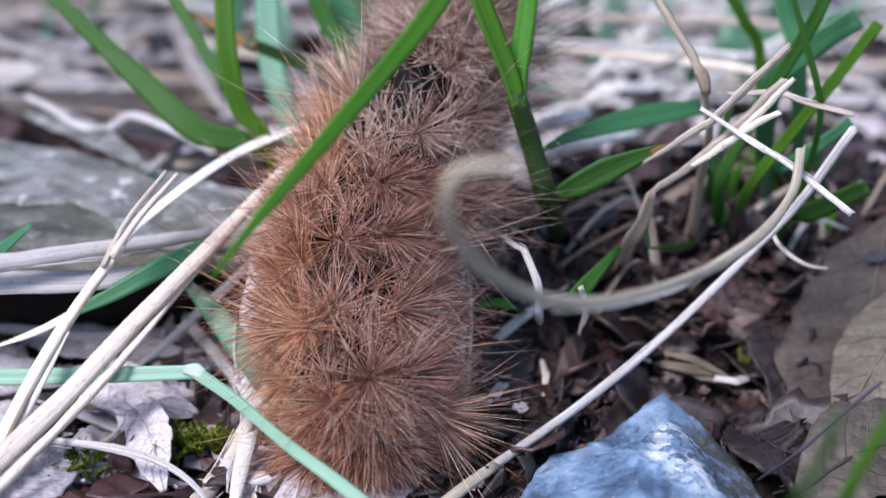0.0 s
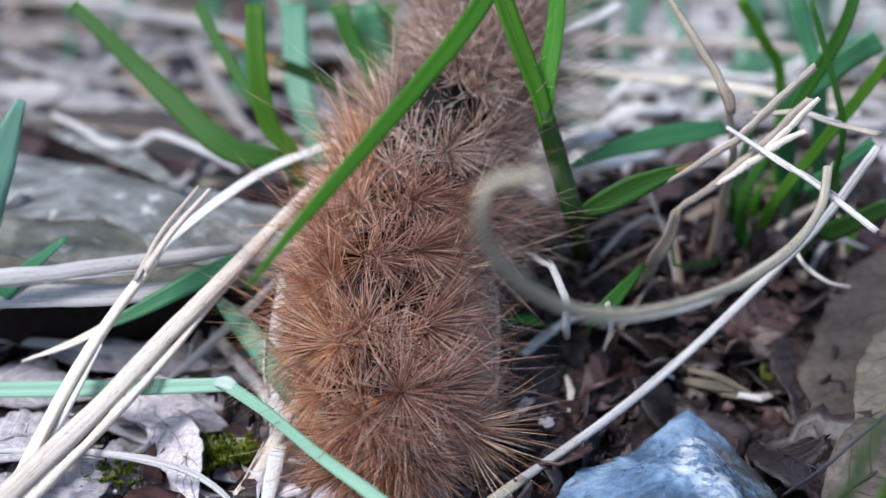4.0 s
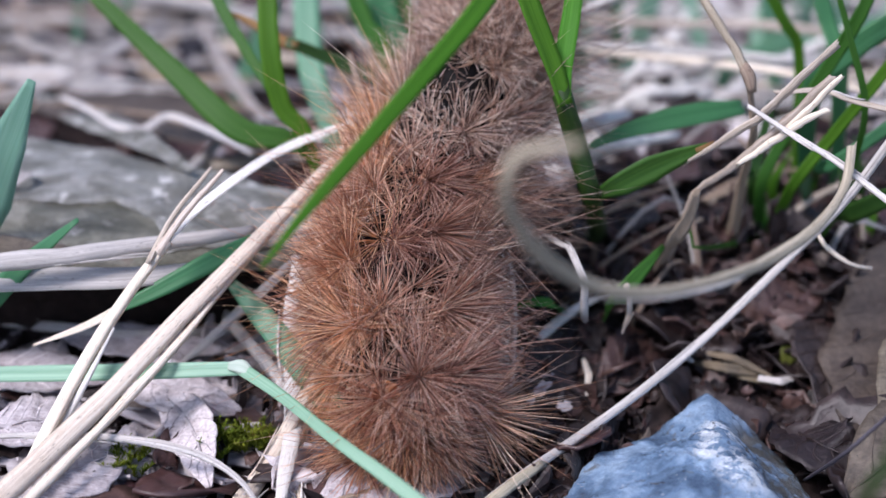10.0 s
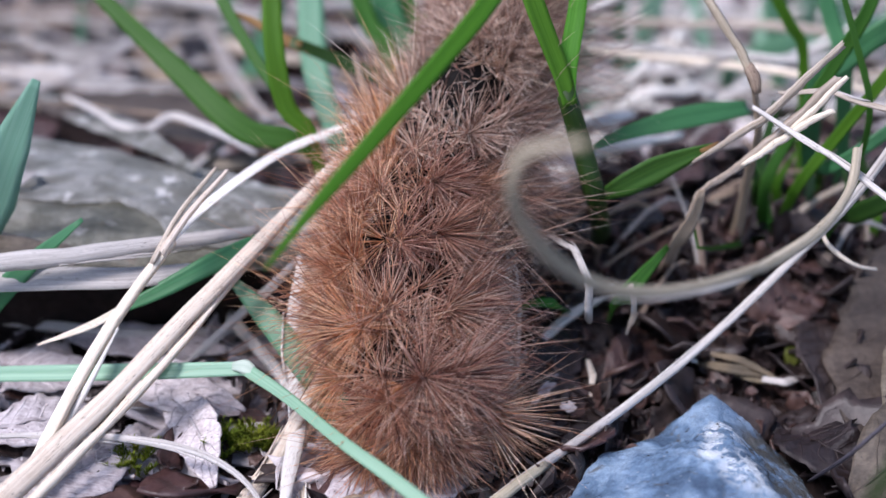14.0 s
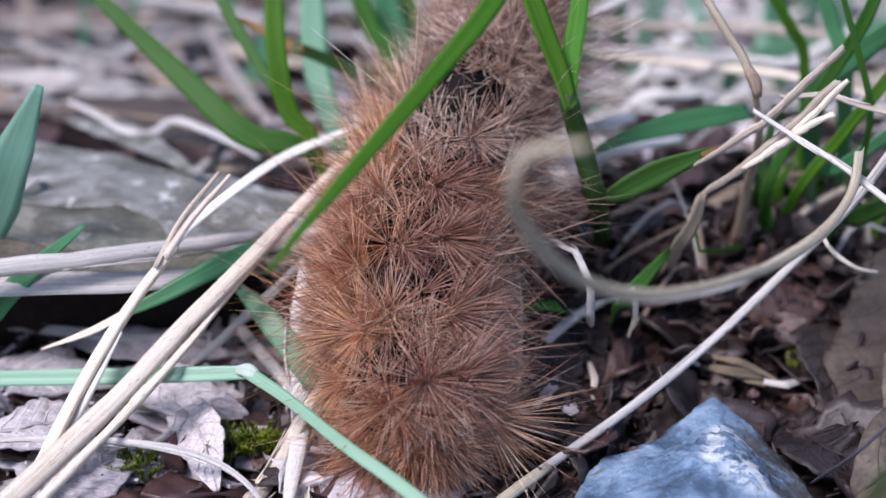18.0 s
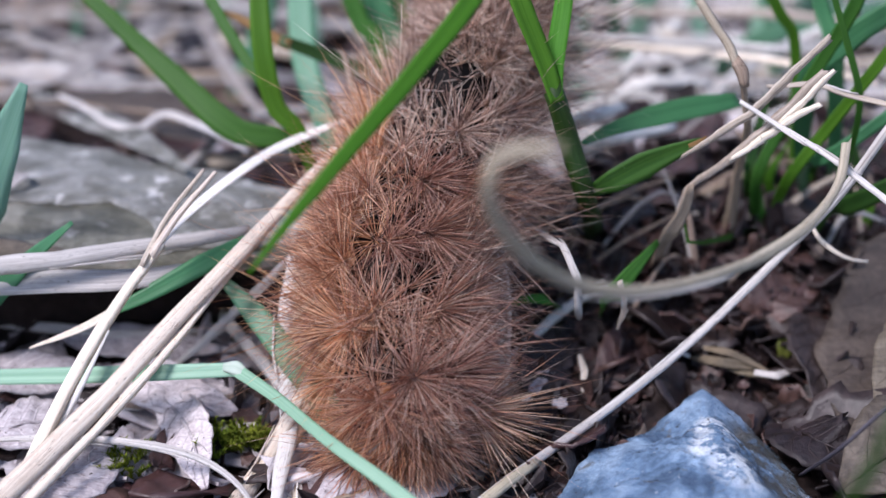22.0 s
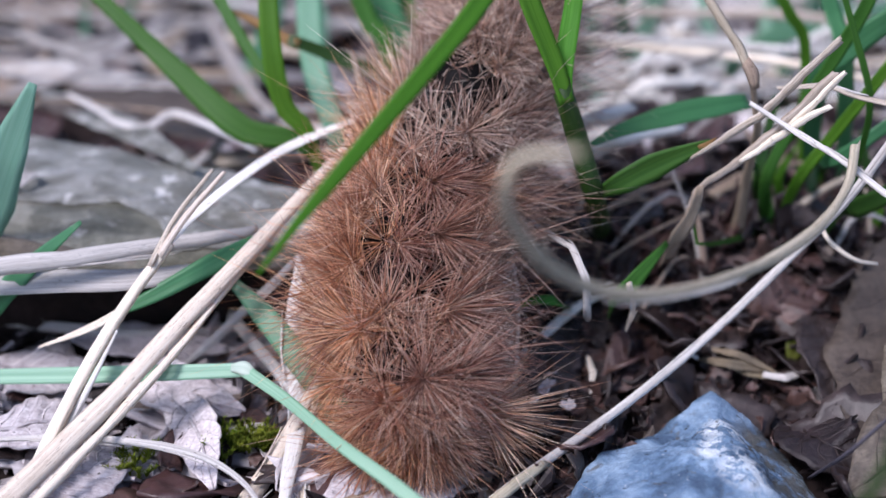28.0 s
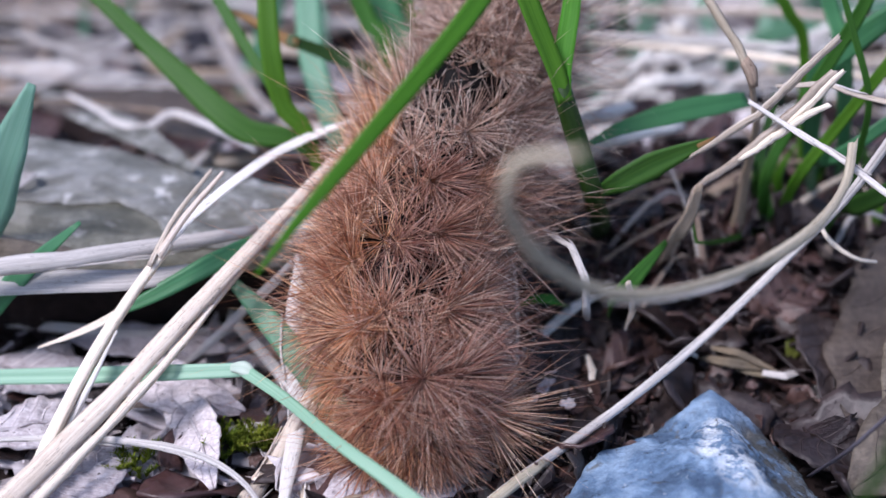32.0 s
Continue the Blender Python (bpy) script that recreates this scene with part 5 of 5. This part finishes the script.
tuft_c = empty("grass_tuft", (13.7, 96.2, 2.0), "forked green grass shoot with spreading side leaves", "grass", "grass tufts")
part("stem", tube([(13.7, 96.2, 2.0), (10.9, 81.2, 13.5), (9.6, 81.1, 17.5), (8.1, 81.1, 21.8)], [0.95, 0.85, 0.75, 0.68], 10, 20, 0.8, (0, -0.88, 0.47), 0.03, 51), GRASS_BASE, tuft_c, "dark green leaf sheath")
blade(tuft_c, [(8.3, 80.6, 21.2), (7.4, 81.3, 23.6), (5.9, 82.1, 26.9), (4.7, 83.0, 29.7)], [1.1, 1.4, 1.5, 1.5], GRASS, (0.35, -0.85, 0.4), 0.35)
blade(tuft_c, [(8.2, 81.0, 21.5), (8.2, 82.1, 23.7), (8.7, 83.8, 26.8), (8.9, 85.0, 29.2)], [1.1, 1.4, 1.3, 1.2], GRASS, (-0.3, -0.85, 0.4), 0.35)
blade(tuft_c, [(11.0, 80.6, 14.5), (12.4, 80.1, 15.6), (14.9, 80.3, 17.0), (18.4, 80.5, 18.6)], [0.8, 1.8, 2.0, 1.3, 0.4], GRASS_OLIVE, (0.1, -0.97, 0.15), 0.35)
part("leaf_tip", ribbon([(17.5, 80.1, 18.3), (18.1, 80.1, 18.6), (18.7, 80.2, 19.0)], [0.3, 0.34, 0.1], (0.1, -0.97, 0.15), 0.3, 0.2, 8), GRASS_DRYING, tuft_c, "orange withered leaf tip")
blade(tuft_c, [(10.4, 84.9, 16.1), (13.2, 86.4, 16.8), (17.6, 87.9, 17.5), (22.9, 90.2, 17.6)], [0.4, 1.2, 1.9, 1.9, 1.3], GRASS_TEAL, (0, -0.6, 0.8), 0.3)
blade(tuft_c, [(13.2, 87.3, 0.5), (12.4, 77.1, 7.7), (13.8, 77.1, 9.9), (16.0, 79.9, 10.9)], [0.5, 1.8, 1.6, 0.4], GRASS_DEEP, (0.2, -0.85, 0.4), 0.3, n=16)
blade(tuft_c, [(10.0, 87.1, 0.5), (8.4, 79.5, 6.0), (6.5, 78.7, 6.6), (4.5, 78.2, 5.7)], [0.5, 1.2, 1.0, 0.3], GRASS_DEEP, (0, -0.6, 0.8), 0.3, n=16)

tuft_d = empty("grass_tuft", (27.1, 91.3, 5.5), "dense tuft of green grass among dry stems", "grass", "grass tufts")
for pts, wid, mat, fold in (
    ([(26.0, 91.7, 5.5), (24.6, 88.3, 11.9), (26.4, 89.5, 16.2), (28.9, 90.0, 21.5), (30.5, 89.9, 25.5), (31.3, 90.4, 28.7)], [0.86, 0.92, 0.92, 0.99, 1.1, 0.99], GRASS_DEEP, 0.35),
    ([(26.8, 91.3, 5.5), (26.5, 87.2, 12.0), (28.8, 87.2, 16.3), (31.2, 87.2, 20.4), (34.3, 87.6, 25.5)], [0.86, 0.92, 0.92, 0.92, 0.86], GRASS, 0.35),
    ([(25.9, 93.3, 5.5), (24.2, 89.2, 11.5), (25.0, 91.6, 13.8), (26.1, 94.2, 16.6)], [0.86, 0.99, 0.86, 0.59], GRASS_BASE, 0.4),
    ([(30.3, 97.7, 5.0), (29.3, 99.5, 18.2), (27.5, 99.1, 21.6), (24.9, 98.8, 25.4)], [0.66, 0.79, 0.99, 0.99], GRASS, 0.35),
    ([(31.3, 97.8, 5.0), (28.6, 92.6, 17.8), (31.0, 92.3, 21.7), (34.1, 91.6, 24.6)], [0.99, 1.6, 2, 1.7], GRASS_TEAL, 0.2),
    ([(31.5, 96.7, 5.0), (28.4, 89.7, 12.3), (29.7, 86.6, 15.0), (33.2, 86.1, 18.4)], [0.66, 0.99, 1.1, 0.92], GRASS_TEAL, 0.2),
    ([(34.0, 97.9, 5.0), (31.4, 95.3, 18.8), (30.4, 97.2, 22.3), (29.4, 98.9, 25.5)], [0.99, 1.3, 1.5, 1.3], GRASS_TEAL, 0.2),
    ([(30.3, 91.5, 5.5), (30.0, 86.3, 10.2), (31.2, 84.0, 12.3), (33.8, 82.1, 15.1)], [0.79, 1.5, 1.6, 1.3], GRASS_BASE, 0.2),
    ([(30.0, 90.0, 5.5), (29.6, 86.1, 9.8), (30.2, 85.7, 13.3), (30.2, 84.5, 19.7), (28.4, 85.0, 24.9), (26.8, 86.0, 29.0)], [0.53, 0.53, 0.53, 0.53, 0.53, 0.4], GRASS_DEEP, 0.4),
):
    blade(tuft_d, pts, wid, mat, (0.1, -0.88, 0.45), fold, 28)

rng_d = np.random.RandomState(88)
for k in range(9):
    x, y = rng_d.uniform(25, 37), rng_d.uniform(88, 99)
    z = ground_height(x, y) - 0.3
    h = rng_d.uniform(4, 8)
    p = np.array((x, y, z))
    q = p + (rng_d.normal(0, 1.2), rng_d.normal(-0.5, 1.0), h * 0.6)
    blade(tuft_d, [p, q, q + (rng_d.normal(0.8, 2.0), rng_d.normal(-0.5, 1.2), h * 0.5)], [0.7, 0.9, 0.7, 0.2], (GRASS_BASE, GRASS_DEEP, GRASS_BASE, GRASS)[k % 4], (rng_d.normal(0, 0.3), -0.88, 0.45), 0.35, 14, rng_d.normal(0, 15))

# bluish bent stem over the litter
bent = empty("bent_grass_stem", (1.0, 61.9, 0.0), "pale bluish-green grass stem bent at its joint", "grass")
part("stem", ribbon([(-33.2, 73.3, 2.8), (-24.3, 71.8, 4.2), (-18.2, 70.8, 5.2), (-13.1, 70.4, 5.8)], [1.05, 1.15, 1.15, 0.95], (0, -0.75, 0.66), 0.45, 0.3, 28, 0, 0.02, 5), GRASS_MINT, bent)
part("stem", ribbon([(-13.2, 70.4, 5.8), (-10.1, 67.3, 5.8), (-6.1, 62.5, 5.9), (-2.8, 59.5, 5.5), (0.6, 56.4, 4.8)], [0.9, 0.8, 0.75, 0.78, 0.85, 0.9], (0.25, -0.75, 0.6), 0.5, 0.35, 28, 0, 0.03, 6), GRASS_MINT, bent)
part("joint", ribbon([(-14.0, 70.4, 5.98), (-13.1, 70.25, 6.02), (-12.3, 69.75, 5.75)], [0.5, 1.05, 0.5], (0.1, -0.75, 0.66), 0.4, 0.4, 10), PALE_JOINT, bent, "slightly swollen pale joint")

loose = "loose blades on the litter"
thing("grass_shoot", ribbon([(-15.5, 79.3, 7.8), (-12.5, 76.3, 6.3), (-9.8, 73.6, 4.4), (-6.8, 70.7, 2.2), (-4.7, 68.1, 0.4)], [0.6, 1.7, 1.9, 2.0, 1.2], (0.2, -0.85, 0.45), 0.2, 0.16, 26), GRASS_SEA, "pale bluish-green blade sinking beside the caterpillar", "grass", loose)
thing("grass_shoot", ribbon([(-13.4, 79.3, 10.9), (-16.4, 77.1, 10.0), (-20.1, 75.2, 8.6), (-22.4, 74.3, 7.8)], [0.9, 1.5, 1.2, 0.6], (0, -0.8, 0.6), 0.25, 0.16, 24), GRASS_TEAL, "green blade with a dry tip lying over straw", "grass", loose)
thing("dry_blade_tip", ribbon([(-21.8, 74.5, 8.0), (-24.6, 73.7, 6.7), (-28.1, 73.5, 5.3)], [0.6, 0.5, 0.12], (0, -0.8, 0.6), 0.2, 0.14, 14), STRAW, "dry tan end of a grass blade", "grass", loose)
thing("grass_shoot", ribbon([(-36.6, 80.7, 0.0), (-31.0, 76.0, 7.8), (-28.3, 76.3, 10.6), (-24.9, 76.8, 13.5)], [1.0, 1.7, 1.6, 0.3], (0, -0.8, 0.6), 0.25, 0.16, 22), GRASS_TEAL, "small pointed green blade beside the bark", "grass", loose)
thing("grass_shoot", ribbon([(-34.2, 81.3, 9.0), (-31.2, 80.1, 15.5), (-29.8, 80.5, 18.6), (-28.3, 81.2, 21.9)], [2.0, 3.4, 2.6, 0.6], (0.2, -0.85, 0.45), 0.15, 0.16, 22), GRASS_SEA_PALE, "broad glossy blue-green blade standing by the bark", "grass", loose)
thing("grass_shoot", ribbon([(28.6, 60.0, 0.0), (22.5, 47.5, 13.9), (22.6, 46.4, 18.1), (23.9, 46.9, 21.2)], [1.2, 1.0, 0.8, 0.5], (0, -0.88, 0.47), 0.25, 0.14, 22), GRASS, "slender green blade close to the stone", "grass", loose)
thing("grass_shoot", ribbon([(34.2, 105.7, 0.0), (19.3, 81.6, 9.9), (18.0, 81.6, 11.9)], [0.4, 0.6, 0.2], (0, -0.88, 0.47), 0.25, 0.12, 14), GRASS_DEEP, "thin green blade in the litter", "grass", loose)
two_tone = empty("red_green_leaf", (26.4, 79.6, 0.5), "small withering leaf turning from green to red", "leaf")
part("leaf_foot", ribbon([(26.1, 79.6, 1.0), (26.4, 80.1, 2.0), (26.8, 81.0, 2.4)], [0.5, 1.6, 1.5], (0.2, -0.7, 0.7), 0.25, 0.16, 10), LEAF_LIME, two_tone, "yellow-green leaf base")
part("leaf_tip", ribbon([(26.7, 80.8, 2.4), (27.0, 82.1, 3.0), (28.3, 85.1, 3.0)], [1.5, 1.5, 0.3], (0.2, -0.7, 0.7), 0.25, 0.16, 10), LEAF_RED, two_tone, "dull red leaf end")
thing("grass_shoot", ribbon([(25.3, 58.6, 0.0), (17.7, 41.1, 18.8), (18.0, 40.3, 21.7), (18.9, 40.8, 24.7)], [1.2, 0.9, 0.8, 0.5], (0, -0.88, 0.47), 0.25, 0.14, 22), GRASS_BASE, "dark green blade rising close to the stone", "grass", loose)
stem("straw", [(24.6, 66.8, 0.4), (25.5, 63.3, 5.3), (27.2, 62.7, 8.3), (29.4, 62.2, 11.7)], 0, STEM_DARK, "thin dark purplish stem over a dead leaf", seed=45, taper=[0.26, 0.3, 0.28, 0.24], fray=0)


# ---- moss ----
def moss_clump(at, radius, count, seed, label):
    rng = np.random.RandomState(seed)
    clump = empty("moss_clump", at, label, "moss", "moss clumps")
    shapes = []
    for k in range(count):
        a, q = rng.uniform(0, 6.283), radius * math.sqrt(rng.rand())
        foot = np.array(at) + (math.cos(a) * q, math.sin(a) * q * 0.8, -0.6)
        way = np.array((math.cos(a) * 0.5 + rng.normal(0, 0.3), math.sin(a) * 0.5 + rng.normal(0, 0.3), 1.0))
        foot[2] += 0.9 * max(0.0, 1 - (q / radius) ** 2)
        tip = foot + way * rng.uniform(0.7, 1.5)
        for h in range(14):
            p = foot + (tip - foot) * (0.25 + 0.75 * h / 13)
            b = 2.4 * h
            d = np.array((math.cos(b) * 0.7, math.sin(b) * 0.7, 0.7)) * rng.uniform(0.35, 0.6)
            sd = np.cross(d, (0.1, 0.2, 1.0))
            sd = sd / (np.linalg.norm(sd) + 1e-9) * 0.10
            shapes.append((np.array([p - sd, p + sd, p + d, p + d * 0.5 + (0, 0, 0.06)]), [(0, 1, 3), (1, 2, 3), (2, 0, 3), (0, 2, 1)]))
    v, f, _ = joined(shapes)
    part("moss_cushion", (v, f), MOSS, clump)


moss_clump((-12.6, 69.5, 0.3), 0.95, 80, 1, "bright green cushion of moss among leaf scraps")
moss_clump((-15.0, 68.8, 0.0), 1.4, 60, 2, "dark green cushion of moss among leaf scraps")
moss_clump((-20.2, 66.7, 0.3), 1.2, 40, 3, "thin sprig of moss among leaf scraps")
moss_clump((-24.2, 84.9, 0.6), 2.0, 30, 4, "mossy patch in the shade of the bark")

# ---- leaf litter ----
SHARDS = {}
for tone, mat in (("dark", LITTER_DARK), ("rust", LITTER_RUST), ("pale", LITTER_PALE), ("tan", LITTER_TAN)):
    SHARDS[tone] = [to_mesh("leaf_fragment", shard(100 + k, 17, 0.24 if tone != "pale" else 0.2, 0.16 if tone != "pale" else 0.08, 0.12, 1.15 + 0.12 * (k % 5)), mat, smooth=True) for k in range(9)]
LITTER_LABEL = {"dark": "curled dark brown scrap of dead leaf", "rust": "reddish-brown torn scrap of dead leaf", "pale": "pale greyish-lilac scrap of dead leaf", "tan": "tan scrap of dry leaf"}


def fragment(tone, x, y, z, size, turn, k):
    ob = new("leaf_fragment", SHARDS[tone][k % 9])
    ob.matrix_world = pose(x * MM, y * MM, z * MM, *turn) @ Matrix.Scale(size, 4)
    tagged(ob, LITTER_LABEL[tone], "leaf litter", "leaf litter")


def scatter():
    rng = np.random.RandomState(21)
    # brown scraps round the stone and under the grass
    for k in range(176):
        x, y = rng.uniform(2, 44), rng.uniform(62, 104)
        size = rng.uniform(0.9, 2.2) * (1.4 if rng.rand() < 0.12 else 1)
        z = ground_height(x, y) + rng.uniform(0.1, 2.2)
        if (x - 19) ** 2 + (y - 62) ** 2 < 90:
            z = -1.5
        fragment("rust" if rng.rand() < 0.3 else "tan" if rng.rand() < 0.01 else "dark", x, y, z, size, (rng.normal(0, 30), rng.normal(0, 30), rng.uniform(0, 360)), k)
    # the larger curled pieces
    for k, (tone, at, size, turn) in enumerate((
        ("rust", (14.0, 79.1, 1.5), 2.7, (-24, 10, 30)), ("dark", (8.7, 78.5, 1.2), 2.6, (-30, -12, 80)), ("rust", (26.2, 85.0, 3.5), 2.5, (-35, 14, 140)),
        ("dark", (28.0, 78.2, 2.0), 2.6, (-20, -25, 15)), ("dark", (26.9, 70.4, 1.5), 2.8, (-18, 18, 200)), ("dark", (16.5, 83.3, 3.0), 2.8, (-26, -8, 300)),
        ("rust", (23.7, 81.9, 2.5), 2.0, (-38, 12, 75)), ("dark", (10.5, 72.4, 0.8), 2.4, (-15, 22, 120)), ("rust", (-16.2, 64.4, 0.6), 2.4, (-16, 10, 20)),
        ("rust", (-7.9, 65.4, 0.5), 2.2, (-12, -10, 60)), ("dark", (16.1, 72.9, 0.6), 2.0, (-20, 5, 250)), ("rust", (-22.1, 62.0, 1.0), 2.2, (-20, 0, 10)))):
        fragment(tone, *at, size, turn, k + 2)
    # pale scraps beside the caterpillar
    for k in range(64):
        x, y = rng.uniform(-34, 2), rng.uniform(58, 84)
        size = rng.uniform(1.6, 4.2)
        z = ground_height(x, y) + rng.uniform(0.2, 1.1)
        if x < -20 and y > 79:
            continue
        tone = "pale" if rng.rand() < 0.66 else "rust" if rng.rand() < 0.4 else "dark"
        fragment(tone, x, y, z, size if tone == "pale" else size * 0.55, (rng.normal(0, 12), rng.normal(0, 12), rng.uniform(0, 360)), k)
    # brown scraps that lie between and over the pale ones
    for k in range(44):
        x, y = rng.uniform(-32, 0), rng.uniform(60, 83)
        fragment("rust" if k % 3 else "dark", x, y, ground_height(x, y) + rng.uniform(0.9, 1.9), rng.uniform(0.45, 1.3), (rng.normal(0, 18), rng.normal(0, 18), rng.uniform(0, 360)), k)
    # shiny pale flakes beside the caterpillar
    for k, at in enumerate(((8.0, 76.0, 2.2), (6.6, 72.9, 1.9), (9.0, 72.6, 1.8), (7.4, 74.3, 2.1))):
        fragment("pale", *at, 0.32 + 0.08 * k, (-25, 12 * k - 15, 70 * k), k + 3)
    # crumbs between the scraps
    for tone, mat, count, x0, x1, y0, y1 in (("dark", LITTER_DARK, 2600, 0, 46, 58, 106), ("rust", LITTER_RUST, 1400, 0, 46, 58, 106), ("pale", LITTER_PALE, 500, -36, 3, 56, 84), ("tan", LITTER_TAN, 60, -5, 45, 58, 100), ("dark", LITTER_DARK, 260, -36, 3, 56, 84)):
        shapes = []
        for k in range(count):
            x, y = rng.uniform(x0, x1), rng.uniform(y0, y1)
            v, f = shard(500 + k % 60, 7, 0.3, 0.25, 0.2, 1.0 + rng.rand())
            z = ground_height(x, y) + rng.uniform(0.1, 1.8)
            shapes.append((moved(v, (x, y, z if (x - 19) ** 2 + (y - 62) ** 2 > 90 else -2), rng.uniform(0.18, 0.5) * (2.8 if rng.rand() < 0.25 else 1), (rng.normal(0, 35), rng.normal(0, 35), rng.uniform(0, 360))), f))
        v, f, _ = joined(shapes)
        thing("litter_crumbs", (v, f), mat, LITTER_LABEL[tone].replace("scrap of", "crumbs of"), "leaf litter", "leaf crumbs", "stuff", smooth=False)
    # the rest, further off
    for tone, mat, count in (("dark", LITTER_DARK, 620), ("rust", LITTER_RUST, 620), ("pale", LITTER_PALE, 420), ("tan", LITTER_TAN, 330)):
        shapes = []
        for k in range(count):
            x, y = rng.uniform(-110, 110), rng.uniform(20, 210)
            if -38 < x < 46 and 58 < y < 104:
                continue
            if -60 < x < -6 and 74 < y < 112:
                continue
            if tone in ("pale", "tan") and x < 5 and rng.rand() < 0.75:
                continue
            v, f = shard(300 + k % 40, 9, 0.25, 0.15, 0.12, 1.3)
            shapes.append((moved(v, (x, y, ground_height(x, y) + rng.uniform(0.2, 2.2)), rng.uniform(1.5, 4.5), (rng.normal(0, 16), rng.normal(0, 16), rng.uniform(0, 360))), f))
        v, f, _ = joined(shapes)
        thing("far_leaf_litter", (v, f), mat, LITTER_LABEL[tone].replace("scrap of", "scraps of"), "leaf litter", "far leaf litter", "stuff", smooth=False)


scatter()


def far_straws():
    """Dry stems lying every which way behind the caterpillar."""
    rng = np.random.RandomState(33)
    for k in range(120):
        x, y = rng.uniform(-75, 80), rng.uniform(108, 200)
        turn = rng.normal(0, 0.42)
        L = rng.uniform(18, 60)
        bend = rng.normal(0, 4)
        z = rng.uniform(0.8, 6.0) + (2 if x > 10 else 0)
        a = np.array((math.cos(turn), math.sin(turn), 0))
        b = np.array((-a[1], a[0], 0))
        mid = np.array((x, y, z))
        lift = rng.normal(0, 2.5)
        pts = [mid - a * L / 2 + (0, 0, max(-z + 0.3, lift)), mid + b * bend, mid + a * L / 2 - (0, 0, min(z - 0.3, max(-4, lift)))]
        # on the right the whitest straw has overexposed light in its colour
        mat = (PAPERY_LIT if x > 5 else STRAW_PALE if x > -10 else STRAW_GREY, STRAW_PALE if x > 0 else STRAW_BROWN, STRAW_TAN, STRAW_GREY, STRAW_PALE if x > 0 else STRAW_BROWN)[k % 5]
        word = ("bleached" if x > -10 else "grey", "bleached" if x > 0 else "brown", "tan", "grey", "bleached" if x > 0 else "brown")[k % 5]
        w = rng.uniform(0.5, 1.5)
        stem("straw", pts, 0, mat, word + " dry grass stem lying in the far litter", "straw", "far straws", seed=200 + k, taper=[w, w, w * 0.6], n=10, sides=7, fray=0)
    for k in range(44):
        x, y = rng.uniform(2, 72), rng.uniform(116, 185)
        z = ground_height(x, y)
        a, up = rng.uniform(0, 3.14), rng.uniform(-0.1, 0.9)
        L = rng.uniform(10, 30)
        way = np.array((math.cos(a), math.sin(a) * 0.4, up))
        p = np.array((x, y, max(z, -1) + 0.4))
        w = rng.uniform(0.5, 1.2)
        stem("straw", [p, p + way * L * 0.5 + (0, 0, 1), p + way * L], 0, PAPERY_LIT, "bleached dry grass stem jutting from the far litter", "straw", "far straws", seed=600 + k, taper=[w, w, w * 0.5], n=9, sides=7, fray=0)
    for k in range(60):
        x, y = rng.uniform(14, 75), rng.uniform(128, 195)
        if rng.rand() < 0.2:
            x = rng.uniform(-70, 10)
        h = rng.uniform(12, 34)
        p = np.array((x, y, 0))
        q = p + (rng.normal(0, 4), rng.normal(0, 3), h * 0.6)
        r = q + (rng.normal(0, 6), rng.normal(0, 4), h * 0.4)
        w = rng.uniform(1.2, 2.8)
        mat = (GRASS_MINT, GRASS_SEA, GRASS_SEA)[k % 3]
        thing("grass_shoot", ribbon([p, q, r], [w * 0.7, w, w * 0.25], (rng.normal(0, 0.3), -0.88, 0.3), 0.2, 0.16, 12, rng.normal(0, 20)), mat, ("pale bluish", "blue-green", "pale bluish")[k % 3] + " grass blade standing among straw", "grass", "far grass")


far_straws()


# ---- what moves: the caterpillar settles a little, the arching blade and the tendril sway ----
def motions():
    x, y, z = (c * MM for c in CATERPILLAR_AT)
    walk(caterpillar, [(t, pose(x + dx * MM, y, z + dz * MM)) for t, dx, dz in (
        (0.0, -0.15, 0.18), (2.0, -0.14, 0.12), (5.0, -0.10, 0.06), (9.0, -0.05, 0.03), (13.0, 0.0, 0.0), (19.0, 0.04, -0.03), (25.0, 0.09, -0.05), (32.0, 0.13, -0.05))])
    at = tendril.location.copy()
    walk(tendril, [(t, pose(*at, 0, ry, rz)) for t, ry, rz in (
        (0.0, -0.1, 1.0), (1.0, -0.4, 0.6), (3.0, -0.9, 0.0), (7.0, -0.9, 0.35), (10.0, -0.3, 0.0), (13.0, 0.0, -0.2), (17.0, 0.3, -0.6), (24.0, 0.9, -0.4), (28.0, 0.95, 0.1), (32.0, 0.95, 0.5))])
    at = arch.location.copy()
    walk(arch, [(t, pose(*at, 0, ry, rz)) for t, ry, rz in (
        (0.0, 0.0, 0.5), (0.5, 0.0, 0.7), (1.0, 0.0, 0.5), (2.0, 0.0, 0.45), (3.5, 0.0, 0.25), (5.5, 0.0, 0.12), (6.5, 0.35, 0.05), (7.2, 0.4, 0.1), (8.2, 0.1, 0.05), (13.0, 0.0, 0.0), (17.5, 0.1, -0.15), (19.0, 0.0, -0.05), (25.0, 0.0, -0.1), (32.0, 0.0, -0.12))])


motions()
